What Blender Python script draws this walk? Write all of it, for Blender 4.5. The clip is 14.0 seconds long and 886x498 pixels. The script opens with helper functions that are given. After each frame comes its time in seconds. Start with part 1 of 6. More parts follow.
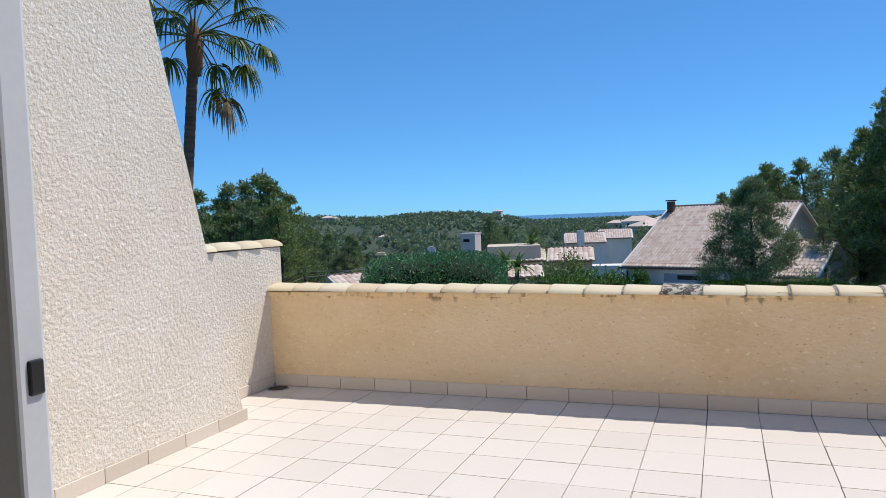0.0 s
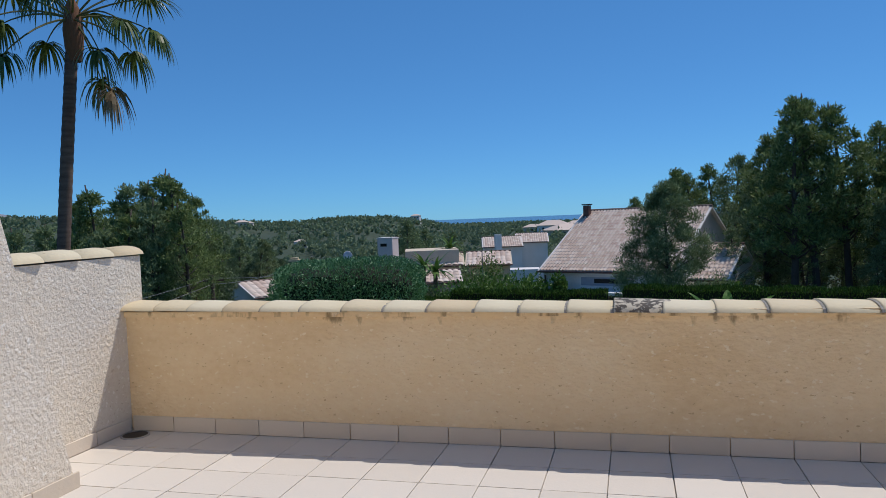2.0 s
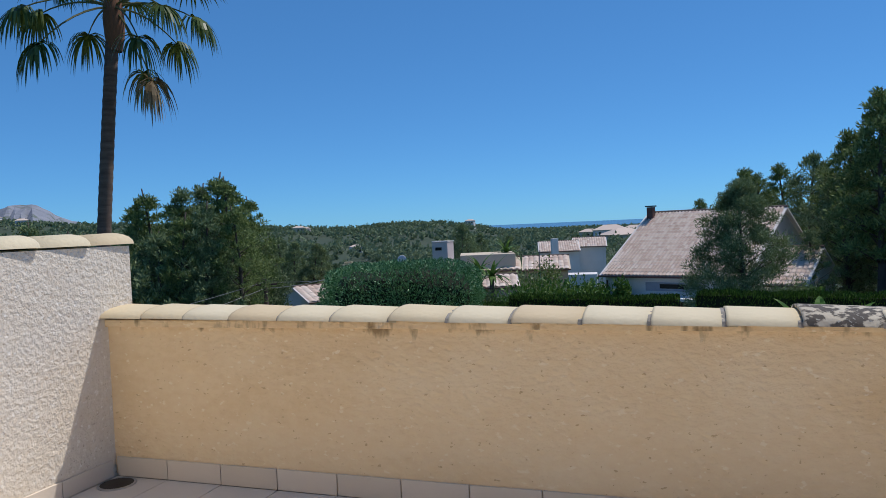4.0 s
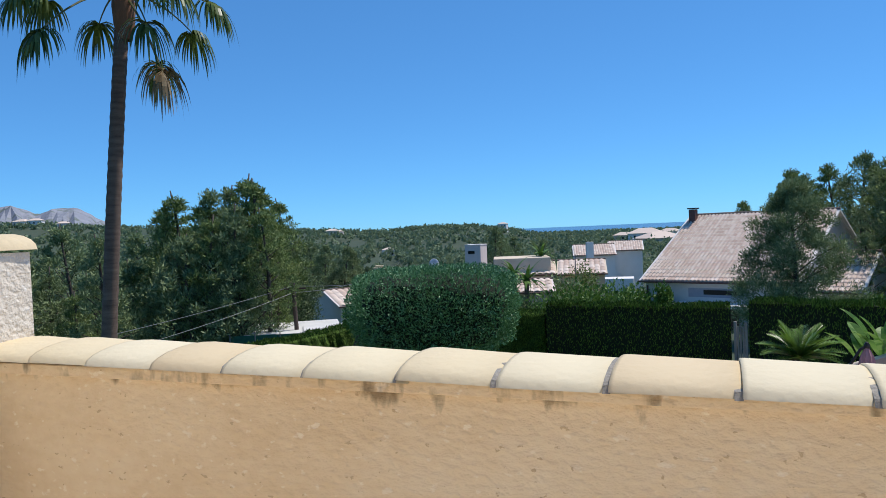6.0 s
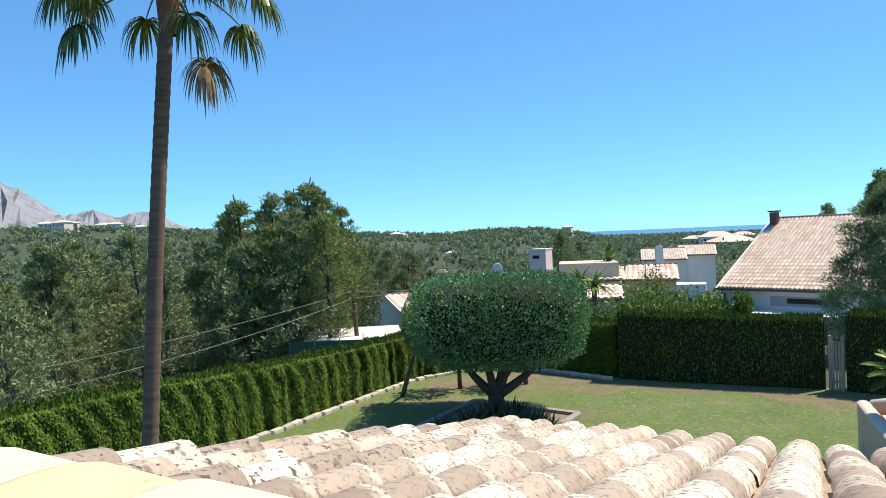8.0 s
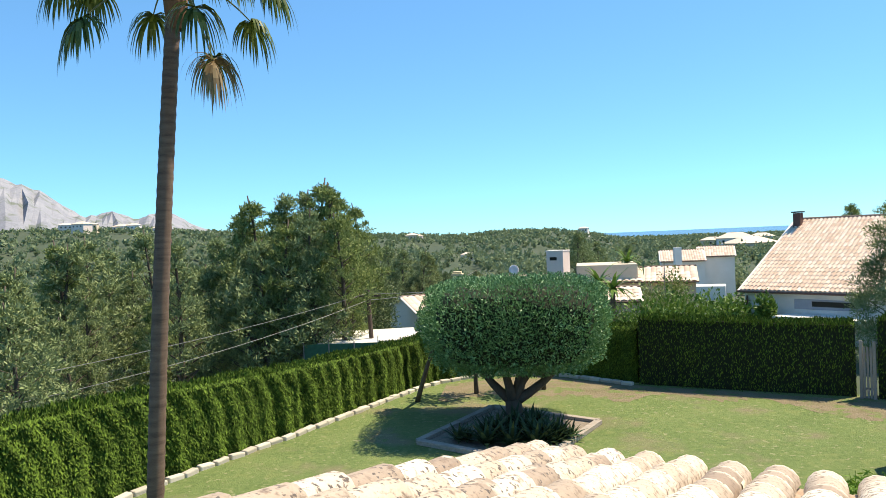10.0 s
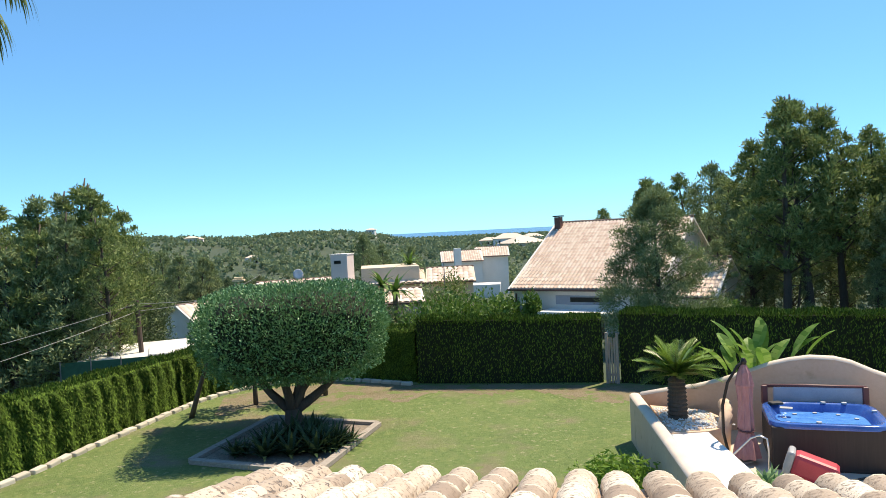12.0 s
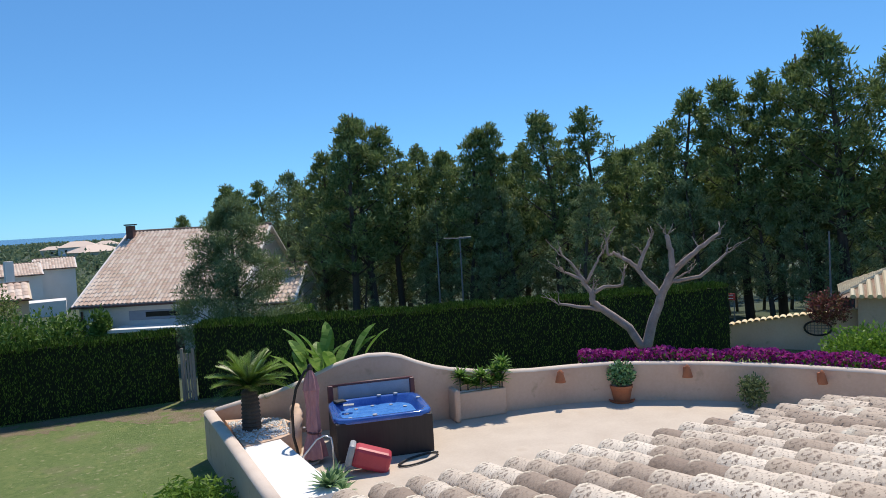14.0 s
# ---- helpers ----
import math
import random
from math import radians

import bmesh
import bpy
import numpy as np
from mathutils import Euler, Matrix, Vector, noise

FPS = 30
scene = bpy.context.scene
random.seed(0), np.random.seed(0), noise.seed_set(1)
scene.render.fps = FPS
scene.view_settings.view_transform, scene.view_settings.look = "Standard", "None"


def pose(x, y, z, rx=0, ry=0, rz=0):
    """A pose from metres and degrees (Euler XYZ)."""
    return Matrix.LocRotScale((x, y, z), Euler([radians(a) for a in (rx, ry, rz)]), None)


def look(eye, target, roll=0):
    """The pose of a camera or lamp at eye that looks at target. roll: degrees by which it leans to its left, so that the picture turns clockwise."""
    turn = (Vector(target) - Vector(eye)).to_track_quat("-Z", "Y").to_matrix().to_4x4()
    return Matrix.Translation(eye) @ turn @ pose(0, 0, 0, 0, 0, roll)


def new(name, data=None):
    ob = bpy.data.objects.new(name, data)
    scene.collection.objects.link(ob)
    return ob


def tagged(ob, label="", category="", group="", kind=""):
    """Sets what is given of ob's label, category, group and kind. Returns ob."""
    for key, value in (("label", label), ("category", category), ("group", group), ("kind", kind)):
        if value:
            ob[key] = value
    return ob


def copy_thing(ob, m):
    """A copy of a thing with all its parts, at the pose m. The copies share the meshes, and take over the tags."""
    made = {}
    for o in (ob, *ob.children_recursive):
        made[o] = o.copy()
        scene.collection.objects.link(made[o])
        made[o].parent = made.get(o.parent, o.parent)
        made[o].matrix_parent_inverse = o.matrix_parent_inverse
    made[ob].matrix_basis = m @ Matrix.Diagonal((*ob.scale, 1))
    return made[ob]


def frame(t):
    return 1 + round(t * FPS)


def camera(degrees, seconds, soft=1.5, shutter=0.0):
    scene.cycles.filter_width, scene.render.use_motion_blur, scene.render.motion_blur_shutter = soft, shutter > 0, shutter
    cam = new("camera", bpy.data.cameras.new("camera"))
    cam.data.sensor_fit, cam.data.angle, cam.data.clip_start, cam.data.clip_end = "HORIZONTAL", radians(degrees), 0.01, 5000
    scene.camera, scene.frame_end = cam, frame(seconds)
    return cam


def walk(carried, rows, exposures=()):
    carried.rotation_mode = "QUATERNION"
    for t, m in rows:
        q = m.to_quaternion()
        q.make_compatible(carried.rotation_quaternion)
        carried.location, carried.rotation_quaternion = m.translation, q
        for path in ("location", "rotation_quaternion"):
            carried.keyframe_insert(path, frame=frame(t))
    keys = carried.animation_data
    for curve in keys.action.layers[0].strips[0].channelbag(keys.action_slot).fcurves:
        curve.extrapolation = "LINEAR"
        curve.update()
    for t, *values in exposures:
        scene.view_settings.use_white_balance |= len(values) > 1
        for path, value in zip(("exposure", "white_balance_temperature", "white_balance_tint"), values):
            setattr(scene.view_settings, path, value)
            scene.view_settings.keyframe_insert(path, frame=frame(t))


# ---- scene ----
cam = camera(63.5, 14.0, soft=0.5)
PATH = [
    (0, (0.708, -0.223, 1.47), (0.698, 1.775, 1.38), -2.3),
    (0.5, (0.707, 0.091, 1.463), (0.765, 2.088, 1.374), -2.3),
    (1, (0.705, 0.394, 1.457), (0.833, 2.388, 1.37), -2.4),
    (1.5, (0.747, 0.659, 1.444), (0.935, 2.648, 1.358), -2.5),
    (2, (0.816, 0.908, 1.438), (1.034, 2.894, 1.351), -2.3),
    (2.5, (0.823, 1.228, 1.347), (1.04, 3.214, 1.267), -2.6),
    (3, (0.818, 1.586, 1.301), (0.999, 3.577, 1.227), -2.6),
    (3.5, (0.837, 1.937, 1.297), (0.958, 3.932, 1.226), -2.5),
    (4, (0.802, 2.297, 1.287), (0.87, 4.294, 1.221), -2.5),
    (4.2, (0.782, 2.418, 1.278), (0.841, 4.417, 1.219), -2.4),
    (6.3, (0.835, 3.8, 1.268), (0.789, 5.799, 1.217), -2.5),
    (6.5, (0.852, 3.91, 1.272), (0.788, 5.908, 1.226), -2.5),
    (7, (0.832, 4.191, 1.279), (0.725, 6.188, 1.234), -2.3),
    (7.5, (0.844, 4.386, 1.33), (0.694, 6.38, 1.289), -2.6),
    (8, (0.806, 4.86, 1.316), (0.607, 6.85, 1.279), -2.4),
    (8.2, (0.79, 4.952, 1.316), (0.565, 6.939, 1.277), -2.5),
    (10.3, (0.738, 5.470, 1.327), (0.496, 7.455, 1.296), -2.4),
    (10.5, (0.739, 5.505, 1.338), (0.533, 7.494, 1.305), -2.4),
    (11, (0.782, 5.497, 1.321), (0.718, 7.495, 1.285), -2.5),
    (11.5, (0.851, 5.439, 1.406), (0.978, 7.435, 1.359), -2.6),
    (12, (1.015, 5.308, 1.449), (1.358, 7.278, 1.395), -2.8),
    (12.5, (1.08, 5.287, 1.495), (1.683, 7.193, 1.431), -3.1),
    (13, (1.114, 5.242, 1.534), (1.977, 7.045, 1.459), -3.2),
    (13.5, (1.252, 5.21, 1.625), (2.362, 6.871, 1.533), -3.4),
    (14, (1.394, 5.21, 1.627), (2.733, 6.692, 1.525), -3.3),
]
PATH_EXP = [(0, -0.08, 6450, 12), (0.5, -0.28, 6400, 12), (1.0, -0.40, 6350, 13), (1.5, -0.50, 6350, 13), (4.2, -0.40, 6350, 13), (6.3, 0.05, 6450, 11), (7.5, 0.42, 7000, 9), (8.2, 0.60, 7700, 9), (11.0, 0.86, 8500, 9), (12.0, 0.72, 8300, 10), (12.8, 0.40, 7600, 12), (14.0, 0.10, 7100, 13)]
walk(cam, [(t, look(eye, target, roll)) for t, eye, target, roll in PATH], PATH_EXP)

# ---- world and sun ----
SUN_WAY = Vector((0.50, 0.27, 1.0)).normalized()
world = bpy.data.worlds.new("sky")
scene.world = world
world.use_nodes = True
wn = world.node_tree
sky = wn.nodes.new("ShaderNodeTexSky")
sky.sky_type = "NISHITA"
sky.sun_disc = False
sky.altitude = 900
sky.sun_elevation = math.asin(SUN_WAY.z)
sky.sun_rotation = math.atan2(SUN_WAY.x, SUN_WAY.y)
sky.air_density, sky.dust_density, sky.ozone_density = 0.75, 0.0, 5.0
tint = wn.nodes.new("ShaderNodeMix")
tint.data_type, tint.blend_type = "RGBA", "MULTIPLY"
tint.inputs[0].default_value = 1.0
tint.inputs[7].default_value = (0.485, 0.87, 1.16, 1)
wn.links.new(sky.outputs[0], tint.inputs[6])
# an even summer sky: less fall from the zenith to the horizon
PIVOT = (0.52, 1.8, 3.4)
parts_of_sky = []
for op, value in (("DIVIDE", PIVOT), ("MULTIPLY", [1.22 * v for v in PIVOT])):
    vm = wn.nodes.new("ShaderNodeVectorMath")
    vm.operation = op
    vm.inputs[1].default_value = value
    parts_of_sky.append(vm)
soften = wn.nodes.new("ShaderNodeGamma")
soften.inputs[1].default_value = 0.66
wn.links.new(tint.outputs[2], parts_of_sky[0].inputs[0])
wn.links.new(parts_of_sky[0].outputs[0], soften.inputs[0])
wn.links.new(soften.outputs[0], parts_of_sky[1].inputs[0])
wn.links.new(parts_of_sky[1].outputs[0], wn.nodes["Background"].inputs[0])
wn.nodes["Background"].inputs[1].default_value = 0.134
sun_data = bpy.data.lights.new("sun", "SUN")
sun_data.energy, sun_data.angle, sun_data.color = 4.2, radians(0.55), (1.0, 0.95, 0.87)
sun = new("sun", sun_data)
sun.matrix_world = look(SUN_WAY * 60, (0, 0, 0))


# ---- materials ----
def material(name, colors, scale=4.0, rough=0.8, bump=0.0, bump_scale=40.0, metal=0.0, fine=0.35, spots=None, per="", coat=0.0, stretch=None, detail=6.0, bump_dist=0.01, drip=None, bump_detail=3.0):
    """Noise-mixed paint: colors from dark to light at two scales, relief, spots (colour, scale, threshold), per: 'object' or 'island' variation."""
    m = bpy.data.materials.new(name)
    m.use_nodes = True
    nt = m.node_tree
    N, L = nt.nodes, nt.links
    b = N["Principled BSDF"]
    b.inputs["Roughness"].default_value, b.inputs["Metallic"].default_value = rough, metal
    b.inputs["Coat Weight"].default_value = coat
    co = N.new("ShaderNodeTexCoord").outputs["Object"]
    if stretch:
        mp = N.new("ShaderNodeMapping")
        mp.inputs["Scale"].default_value = stretch
        L.new(co, mp.inputs[0])
        co = mp.outputs[0]
    n1 = N.new("ShaderNodeTexNoise")
    n1.inputs["Scale"].default_value, n1.inputs["Detail"].default_value = scale, detail
    n2 = N.new("ShaderNodeTexNoise")
    n2.inputs["Scale"].default_value, n2.inputs["Detail"].default_value = scale * 14, 4.0
    for n in (n1, n2):
        L.new(co, n.inputs["Vector"])
    mix = N.new("ShaderNodeMix")
    mix.inputs[0].default_value = fine
    L.new(n1.outputs["Fac"], mix.inputs[2])
    L.new(n2.outputs["Fac"], mix.inputs[3])
    fac = mix.outputs[0]
    if per:
        if per == "island":
            rnd = N.new("ShaderNodeNewGeometry").outputs["Random Per Island"]
        else:
            rnd = N.new("ShaderNodeObjectInfo").outputs["Random"]
        mx = N.new("ShaderNodeMix")
        mx.inputs[0].default_value = 0.72 if per == "object" else 0.6
        L.new(fac, mx.inputs[2])
        L.new(rnd, mx.inputs[3])
        fac = mx.outputs[0]
    ramp = N.new("ShaderNodeValToRGB")
    el = ramp.color_ramp.elements
    lo, hi = (0.15, 0.85) if per else (0.3, 0.7)
    el[0].position, el[1].position = lo, hi
    el[0].color, el[1].color = (*colors[0], 1), (*colors[-1], 1)
    for i, c in enumerate(colors[1:-1]):
        e = el.new(lo + (hi - lo) * (i + 1) / (len(colors) - 1))
        e.color = (*c, 1)
    L.new(fac, ramp.inputs[0])
    out = ramp.outputs[0]
    for color, sc, th, soft in (spots or ()):
        ns = N.new("ShaderNodeTexNoise")
        ns.inputs["Scale"].default_value, ns.inputs["Detail"].default_value = sc, 8.0
        L.new(co, ns.inputs["Vector"])
        mr = N.new("ShaderNodeMapRange")
        mr.inputs[1].default_value, mr.inputs[2].default_value = th, th + soft
        L.new(ns.outputs["Fac"], mr.inputs[0])
        ms = N.new("ShaderNodeMix")
        ms.data_type = "RGBA"
        L.new(mr.outputs[0], ms.inputs[0])
        L.new(out, ms.inputs[6])
        ms.inputs[7].default_value = (*color, 1)
        out = ms.outputs[2]
    if drip:
        # dirt streaks that start at the upper edge: from, to (height in metres), colour
        sx = N.new("ShaderNodeSeparateXYZ")
        L.new(N.new("ShaderNodeTexCoord").outputs["Object"], sx.inputs[0])
        hz = N.new("ShaderNodeMapRange")
        hz.inputs[1].default_value, hz.inputs[2].default_value = drip[0], drip[1]
        hz.inputs[3].default_value, hz.inputs[4].default_value = 0.0, 0.26
        L.new(sx.outputs[2], hz.inputs[0])
        mp = N.new("ShaderNodeMapping")
        mp.inputs["Scale"].default_value = (1.0, 1.0, 0.35)
        L.new(N.new("ShaderNodeTexCoord").outputs["Object"], mp.inputs[0])
        nd = N.new("ShaderNodeTexNoise")
        nd.inputs["Scale"].default_value, nd.inputs["Detail"].default_value = 13.0, 7.0
        L.new(mp.outputs[0], nd.inputs["Vector"])
        ad = N.new("ShaderNodeMath")
        L.new(nd.outputs["Fac"], ad.inputs[0])
        L.new(hz.outputs[0], ad.inputs[1])
        mk = N.new("ShaderNodeMapRange")
        mk.inputs[1].default_value, mk.inputs[2].default_value = 0.80, 0.92
        mk.inputs[4].default_value = 0.8
        L.new(ad.outputs[0], mk.inputs[0])
        md = N.new("ShaderNodeMix")
        md.data_type = "RGBA"
        L.new(mk.outputs[0], md.inputs[0])
        L.new(out, md.inputs[6])
        md.inputs[7].default_value = (*drip[2], 1)
        out = md.outputs[2]
    L.new(out, b.inputs["Base Color"])
    if bump:
        nb = N.new("ShaderNodeTexNoise")
        nb.inputs["Scale"].default_value, nb.inputs["Detail"].default_value = bump_scale, bump_detail
        L.new(co, nb.inputs["Vector"])
        bp = N.new("ShaderNodeBump")
        bp.inputs["Strength"].default_value, bp.inputs["Distance"].default_value = bump, bump_dist
        L.new(nb.outputs["Fac"], bp.inputs["Height"])
        L.new(bp.outputs[0], b.inputs["Normal"])
    return m


def leaf_material(name, colors, rough=0.5, through_light=0.25):
    m = material(name, colors, 0.6, rough, per="island", fine=0.2)
    nt = m.node_tree
    b = nt.nodes["Principled BSDF"]
    b.inputs["Specular IOR Level"].default_value = 0.2
    tr = nt.nodes.new("ShaderNodeBsdfTranslucent")
    sh = nt.nodes.new("ShaderNodeMixShader")
    sh.inputs[0].default_value = through_light
    src = b.inputs["Base Color"].links[0].from_socket
    nt.links.new(src, tr.inputs[0])
    nt.links.new(b.outputs[0], sh.inputs[1])
    nt.links.new(tr.outputs[0], sh.inputs[2])
    nt.links.new(sh.outputs[0], nt.nodes["Material Output"].inputs[0])
    return m


STUCCO = material("cream_roughcast", [(0.74, 0.645, 0.52), (0.80, 0.72, 0.60), (0.84, 0.77, 0.66)], 2.4, 0.9, 0.9, 46, fine=0.45, spots=[((0.70, 0.61, 0.48), 1.3, 0.60, 0.2), ((0.60, 0.50, 0.38), 48.0, 0.63, 0.05), ((0.92, 0.86, 0.76), 30.0, 0.60, 0.06)], bump_dist=0.016, bump_detail=7.0)
# darker and paler spots put the shading of its dents into colour
TAN = material("tan_render", [(0.80, 0.57, 0.31), (0.88, 0.67, 0.40), (0.92, 0.74, 0.48)], 1.2, 0.9, 0.55, 30, fine=0.3, bump_dist=0.03, stretch=(1, 1, 1.6), bump_detail=6.0, spots=[((0.66, 0.46, 0.25), 30.0, 0.665, 0.03), ((0.95, 0.78, 0.54), 22.0, 0.62, 0.06)], drip=(0.70, 0.815, (0.24, 0.16, 0.08)))
TILE_FLOOR = material("offwhite_floor_tile", [(0.71, 0.645, 0.56), (0.77, 0.705, 0.62)], 3.0, 0.45, 0.1, 60, per="object", spots=[((0.58, 0.53, 0.45), 5.0, 0.66, 0.1)])
GROUT = material("grey_grout", [(0.38, 0.34, 0.29), (0.48, 0.44, 0.38)], 8.0, 0.95, 0.3, 90)
# floor tile tone with warm bounce light put into the colour
SKIRT = material("bounce_warmed_skirting_tile", [(0.67, 0.575, 0.46), (0.75, 0.655, 0.545)], 3.0, 0.6, 0.15, 60, per="object")
CAP = material("pale_cap_tile", [(0.66, 0.52, 0.32), (0.71, 0.60, 0.39), (0.73, 0.64, 0.45)], 3.0, 0.8, 0.35, 30, per="object", spots=[((0.36, 0.26, 0.14), 9.0, 0.68, 0.06)])
CAP_OLD = material("lichen_cap_tile", [(0.46, 0.40, 0.30), (0.66, 0.58, 0.45)], 9.0, 0.9, 0.5, 60, spots=[((0.09, 0.075, 0.06), 20.0, 0.46, 0.06), ((0.40, 0.38, 0.33), 60.0, 0.62, 0.05)])
MORTAR = material("grey_mortar", [(0.22, 0.20, 0.17), (0.40, 0.37, 0.32)], 14.0, 0.95, 0.7, 60)
ROOF = material("weathered_roof_tile", [(0.29, 0.22, 0.17), (0.53, 0.435, 0.345), (0.75, 0.67, 0.565)], 3.5, 0.9, 0.5, 55, per="object", spots=[((0.20, 0.145, 0.11), 26.0, 0.54, 0.14), ((0.78, 0.70, 0.56), 3.5, 0.58, 0.08), ((0.22, 0.17, 0.13), 60.0, 0.58, 0.07)])
ROOF_J = material("weathered_roof_tile_rest", [(0.29, 0.22, 0.17), (0.53, 0.435, 0.345), (0.75, 0.67, 0.565)], 3.5, 0.9, 0.5, 55, per="island", spots=[((0.20, 0.145, 0.11), 26.0, 0.55, 0.14), ((0.70, 0.64, 0.53), 4.0, 0.60, 0.08), ((0.11, 0.09, 0.08), 38.0, 0.58, 0.06)])
ROOF_UNDER = material("roof_channel", [(0.30, 0.17, 0.11), (0.46, 0.38, 0.30)], 6.0, 0.95, 0.6, 50)
WHITE = material("white_paint", [(0.74, 0.73, 0.70), (0.82, 0.81, 0.78)], 2.0, 0.7, 0.1, 60)
ALU = material("white_lacquered_aluminium", [(0.62, 0.63, 0.64), (0.70, 0.71, 0.72)], 6.0, 0.35)
BLACK = material("black_plastic", [(0.01, 0.01, 0.01), (0.025, 0.025, 0.025)], 20, 0.4)
DARK_RUBBER = material("dark_seal", [(0.015, 0.015, 0.017), (0.04, 0.04, 0.04)], 20, 0.7)
PATIO = material("pale_patio_stone", [(0.50, 0.42, 0.34), (0.60, 0.52, 0.43)], 1.5, 0.8, 0.2, 40, spots=[((0.52, 0.43, 0.34), 2.0, 0.62, 0.15)])
GARDEN_WALL = material("beige_garden_render", [(0.58, 0.395, 0.285), (0.69, 0.51, 0.385)], 1.0, 0.9, 0.5, 50, spots=[((0.44, 0.31, 0.21), 2.5, 0.63, 0.12)])
WALL_TOP = material("pale_coping", [(0.60, 0.49, 0.40), (0.70, 0.60, 0.51)], 3.0, 0.85, 0.3, 60)
LAWN = material("lawn_grass", [(0.105, 0.165, 0.045), (0.155, 0.225, 0.065), (0.22, 0.265, 0.095)], 0.55, 0.95, 1.0, 70, fine=0.55, spots=[((0.245, 0.215, 0.125), 0.5, 0.53, 0.14), ((0.30, 0.31, 0.15), 7.0, 0.60, 0.08), ((0.20, 0.25, 0.08), 3.0, 0.56, 0.1), ((0.09, 0.14, 0.04), 30.0, 0.62, 0.08)], bump_dist=0.04)
DRY_LAWN = material("dry_worn_turf", [(0.15, 0.14, 0.06), (0.24, 0.195, 0.12), (0.29, 0.235, 0.16)], 1.6, 0.95, 1.0, 60, fine=0.55, spots=[((0.16, 0.21, 0.065), 2.2, 0.52, 0.1)], bump_dist=0.04)
EARTH = material("dry_earth", [(0.09, 0.07, 0.045), (0.17, 0.14, 0.09)], 0.6, 0.95, 0.6, 30)
SCRUB = material("scrub_ground", [(0.03, 0.05, 0.022), (0.045, 0.068, 0.032), (0.075, 0.085, 0.048)], 0.02, 0.95, fine=0.5)
ROCK = material("grey_rock", [(0.17, 0.18, 0.21), (0.24, 0.25, 0.285), (0.32, 0.325, 0.35)], 0.012, 0.95, fine=0.5, spots=[((0.13, 0.155, 0.13), 0.02, 0.54, 0.12)])
SEA = material("sea_water", [(0.04, 0.11, 0.20), (0.055, 0.14, 0.24)], 0.004, 0.25, 0.15, 0.05)
BARK_PALM = material("palm_bark", [(0.08, 0.05, 0.038), (0.16, 0.105, 0.08), (0.23, 0.16, 0.12)], 2.0, 0.95, 0.8, 30, stretch=(1, 1, 7))
BARK = material("tree_bark", [(0.06, 0.045, 0.035), (0.14, 0.11, 0.085)], 3.0, 0.95, 0.8, 30, stretch=(1, 1, 0.3))
BARK_GREY = material("bare_grey_wood", [(0.22, 0.165, 0.14), (0.44, 0.36, 0.32)], 4.0, 0.9, 0.4, 30)
SHAFT_BROWN = material("fibrous_sheath", [(0.14, 0.06, 0.03), (0.27, 0.13, 0.07)], 6.0, 0.95, 0.8, 40, stretch=(1, 1, 0.2))
PALM_LEAF = leaf_material("palm_leaf", [(0.038, 0.064, 0.016), (0.095, 0.14, 0.034), (0.191, 0.23, 0.081)], 0.35, 0.2)
PALM_DRY = leaf_material("dry_palm_leaf", [(0.22, 0.15, 0.08), (0.38, 0.29, 0.17)], 0.6, 0.2)
PETIOLE = material("palm_stalk", [(0.09, 0.10, 0.03), (0.17, 0.15, 0.05)], 5.0, 0.5)
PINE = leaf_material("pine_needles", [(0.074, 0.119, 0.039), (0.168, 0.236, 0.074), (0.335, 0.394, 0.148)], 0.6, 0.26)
# lit copy of the pine needles, sunlight put into the paler colour
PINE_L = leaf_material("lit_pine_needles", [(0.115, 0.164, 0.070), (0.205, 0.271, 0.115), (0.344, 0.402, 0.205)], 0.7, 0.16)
OAK = leaf_material("grey_green_leaves", [(0.070, 0.109, 0.047), (0.133, 0.187, 0.078), (0.234, 0.281, 0.140)], 0.6, 0.14)
# haze put into the colour: paler and bluer than the near trees
FAR_WOOD = leaf_material("hazy_far_wood_leaves", [(0.13, 0.185, 0.10), (0.18, 0.24, 0.13), (0.24, 0.29, 0.175)], 0.8, 0.3)
OLIVE = leaf_material("trimmed_tree_leaves", [(0.043, 0.114, 0.043), (0.114, 0.257, 0.100), (0.285, 0.475, 0.237)], 0.42, 0.12)
HEDGE = leaf_material("cypress_hedge_leaves", [(0.022, 0.044, 0.006), (0.060, 0.115, 0.014), (0.15, 0.25, 0.035)], 0.85, 0.06)
# near-black: the deep shade between leaves put into a colour
INNER_SHADE = material("hedge_inner_shade", [(0.006, 0.010, 0.003), (0.013, 0.021, 0.005)], 5.0, 0.95, 0.6, 20)
CYCAD = leaf_material("cycad_leaf", [(0.075, 0.15, 0.022), (0.14, 0.245, 0.035), (0.22, 0.33, 0.07)], 0.35, 0.2)
SUCCULENT = leaf_material("succulent_leaf", [(0.085, 0.17, 0.068), (0.17, 0.289, 0.119), (0.36, 0.50, 0.26)], 0.4, 0.25)
# darkened leaf green: the clipped tree's shade is put into the colour
AGAVE = leaf_material("tree_shaded_agave_leaf", [(0.025, 0.05, 0.022), (0.05, 0.09, 0.038), (0.10, 0.15, 0.07)], 0.45, 0.1)
BANANA = leaf_material("strelitzia_leaf", [(0.07, 0.168, 0.028), (0.14, 0.28, 0.049), (0.252, 0.378, 0.098)], 0.4, 0.35)
GRASS = leaf_material("grass_blades", [(0.15, 0.20, 0.055), (0.19, 0.245, 0.075), (0.25, 0.28, 0.11)], 0.8, 0.3)
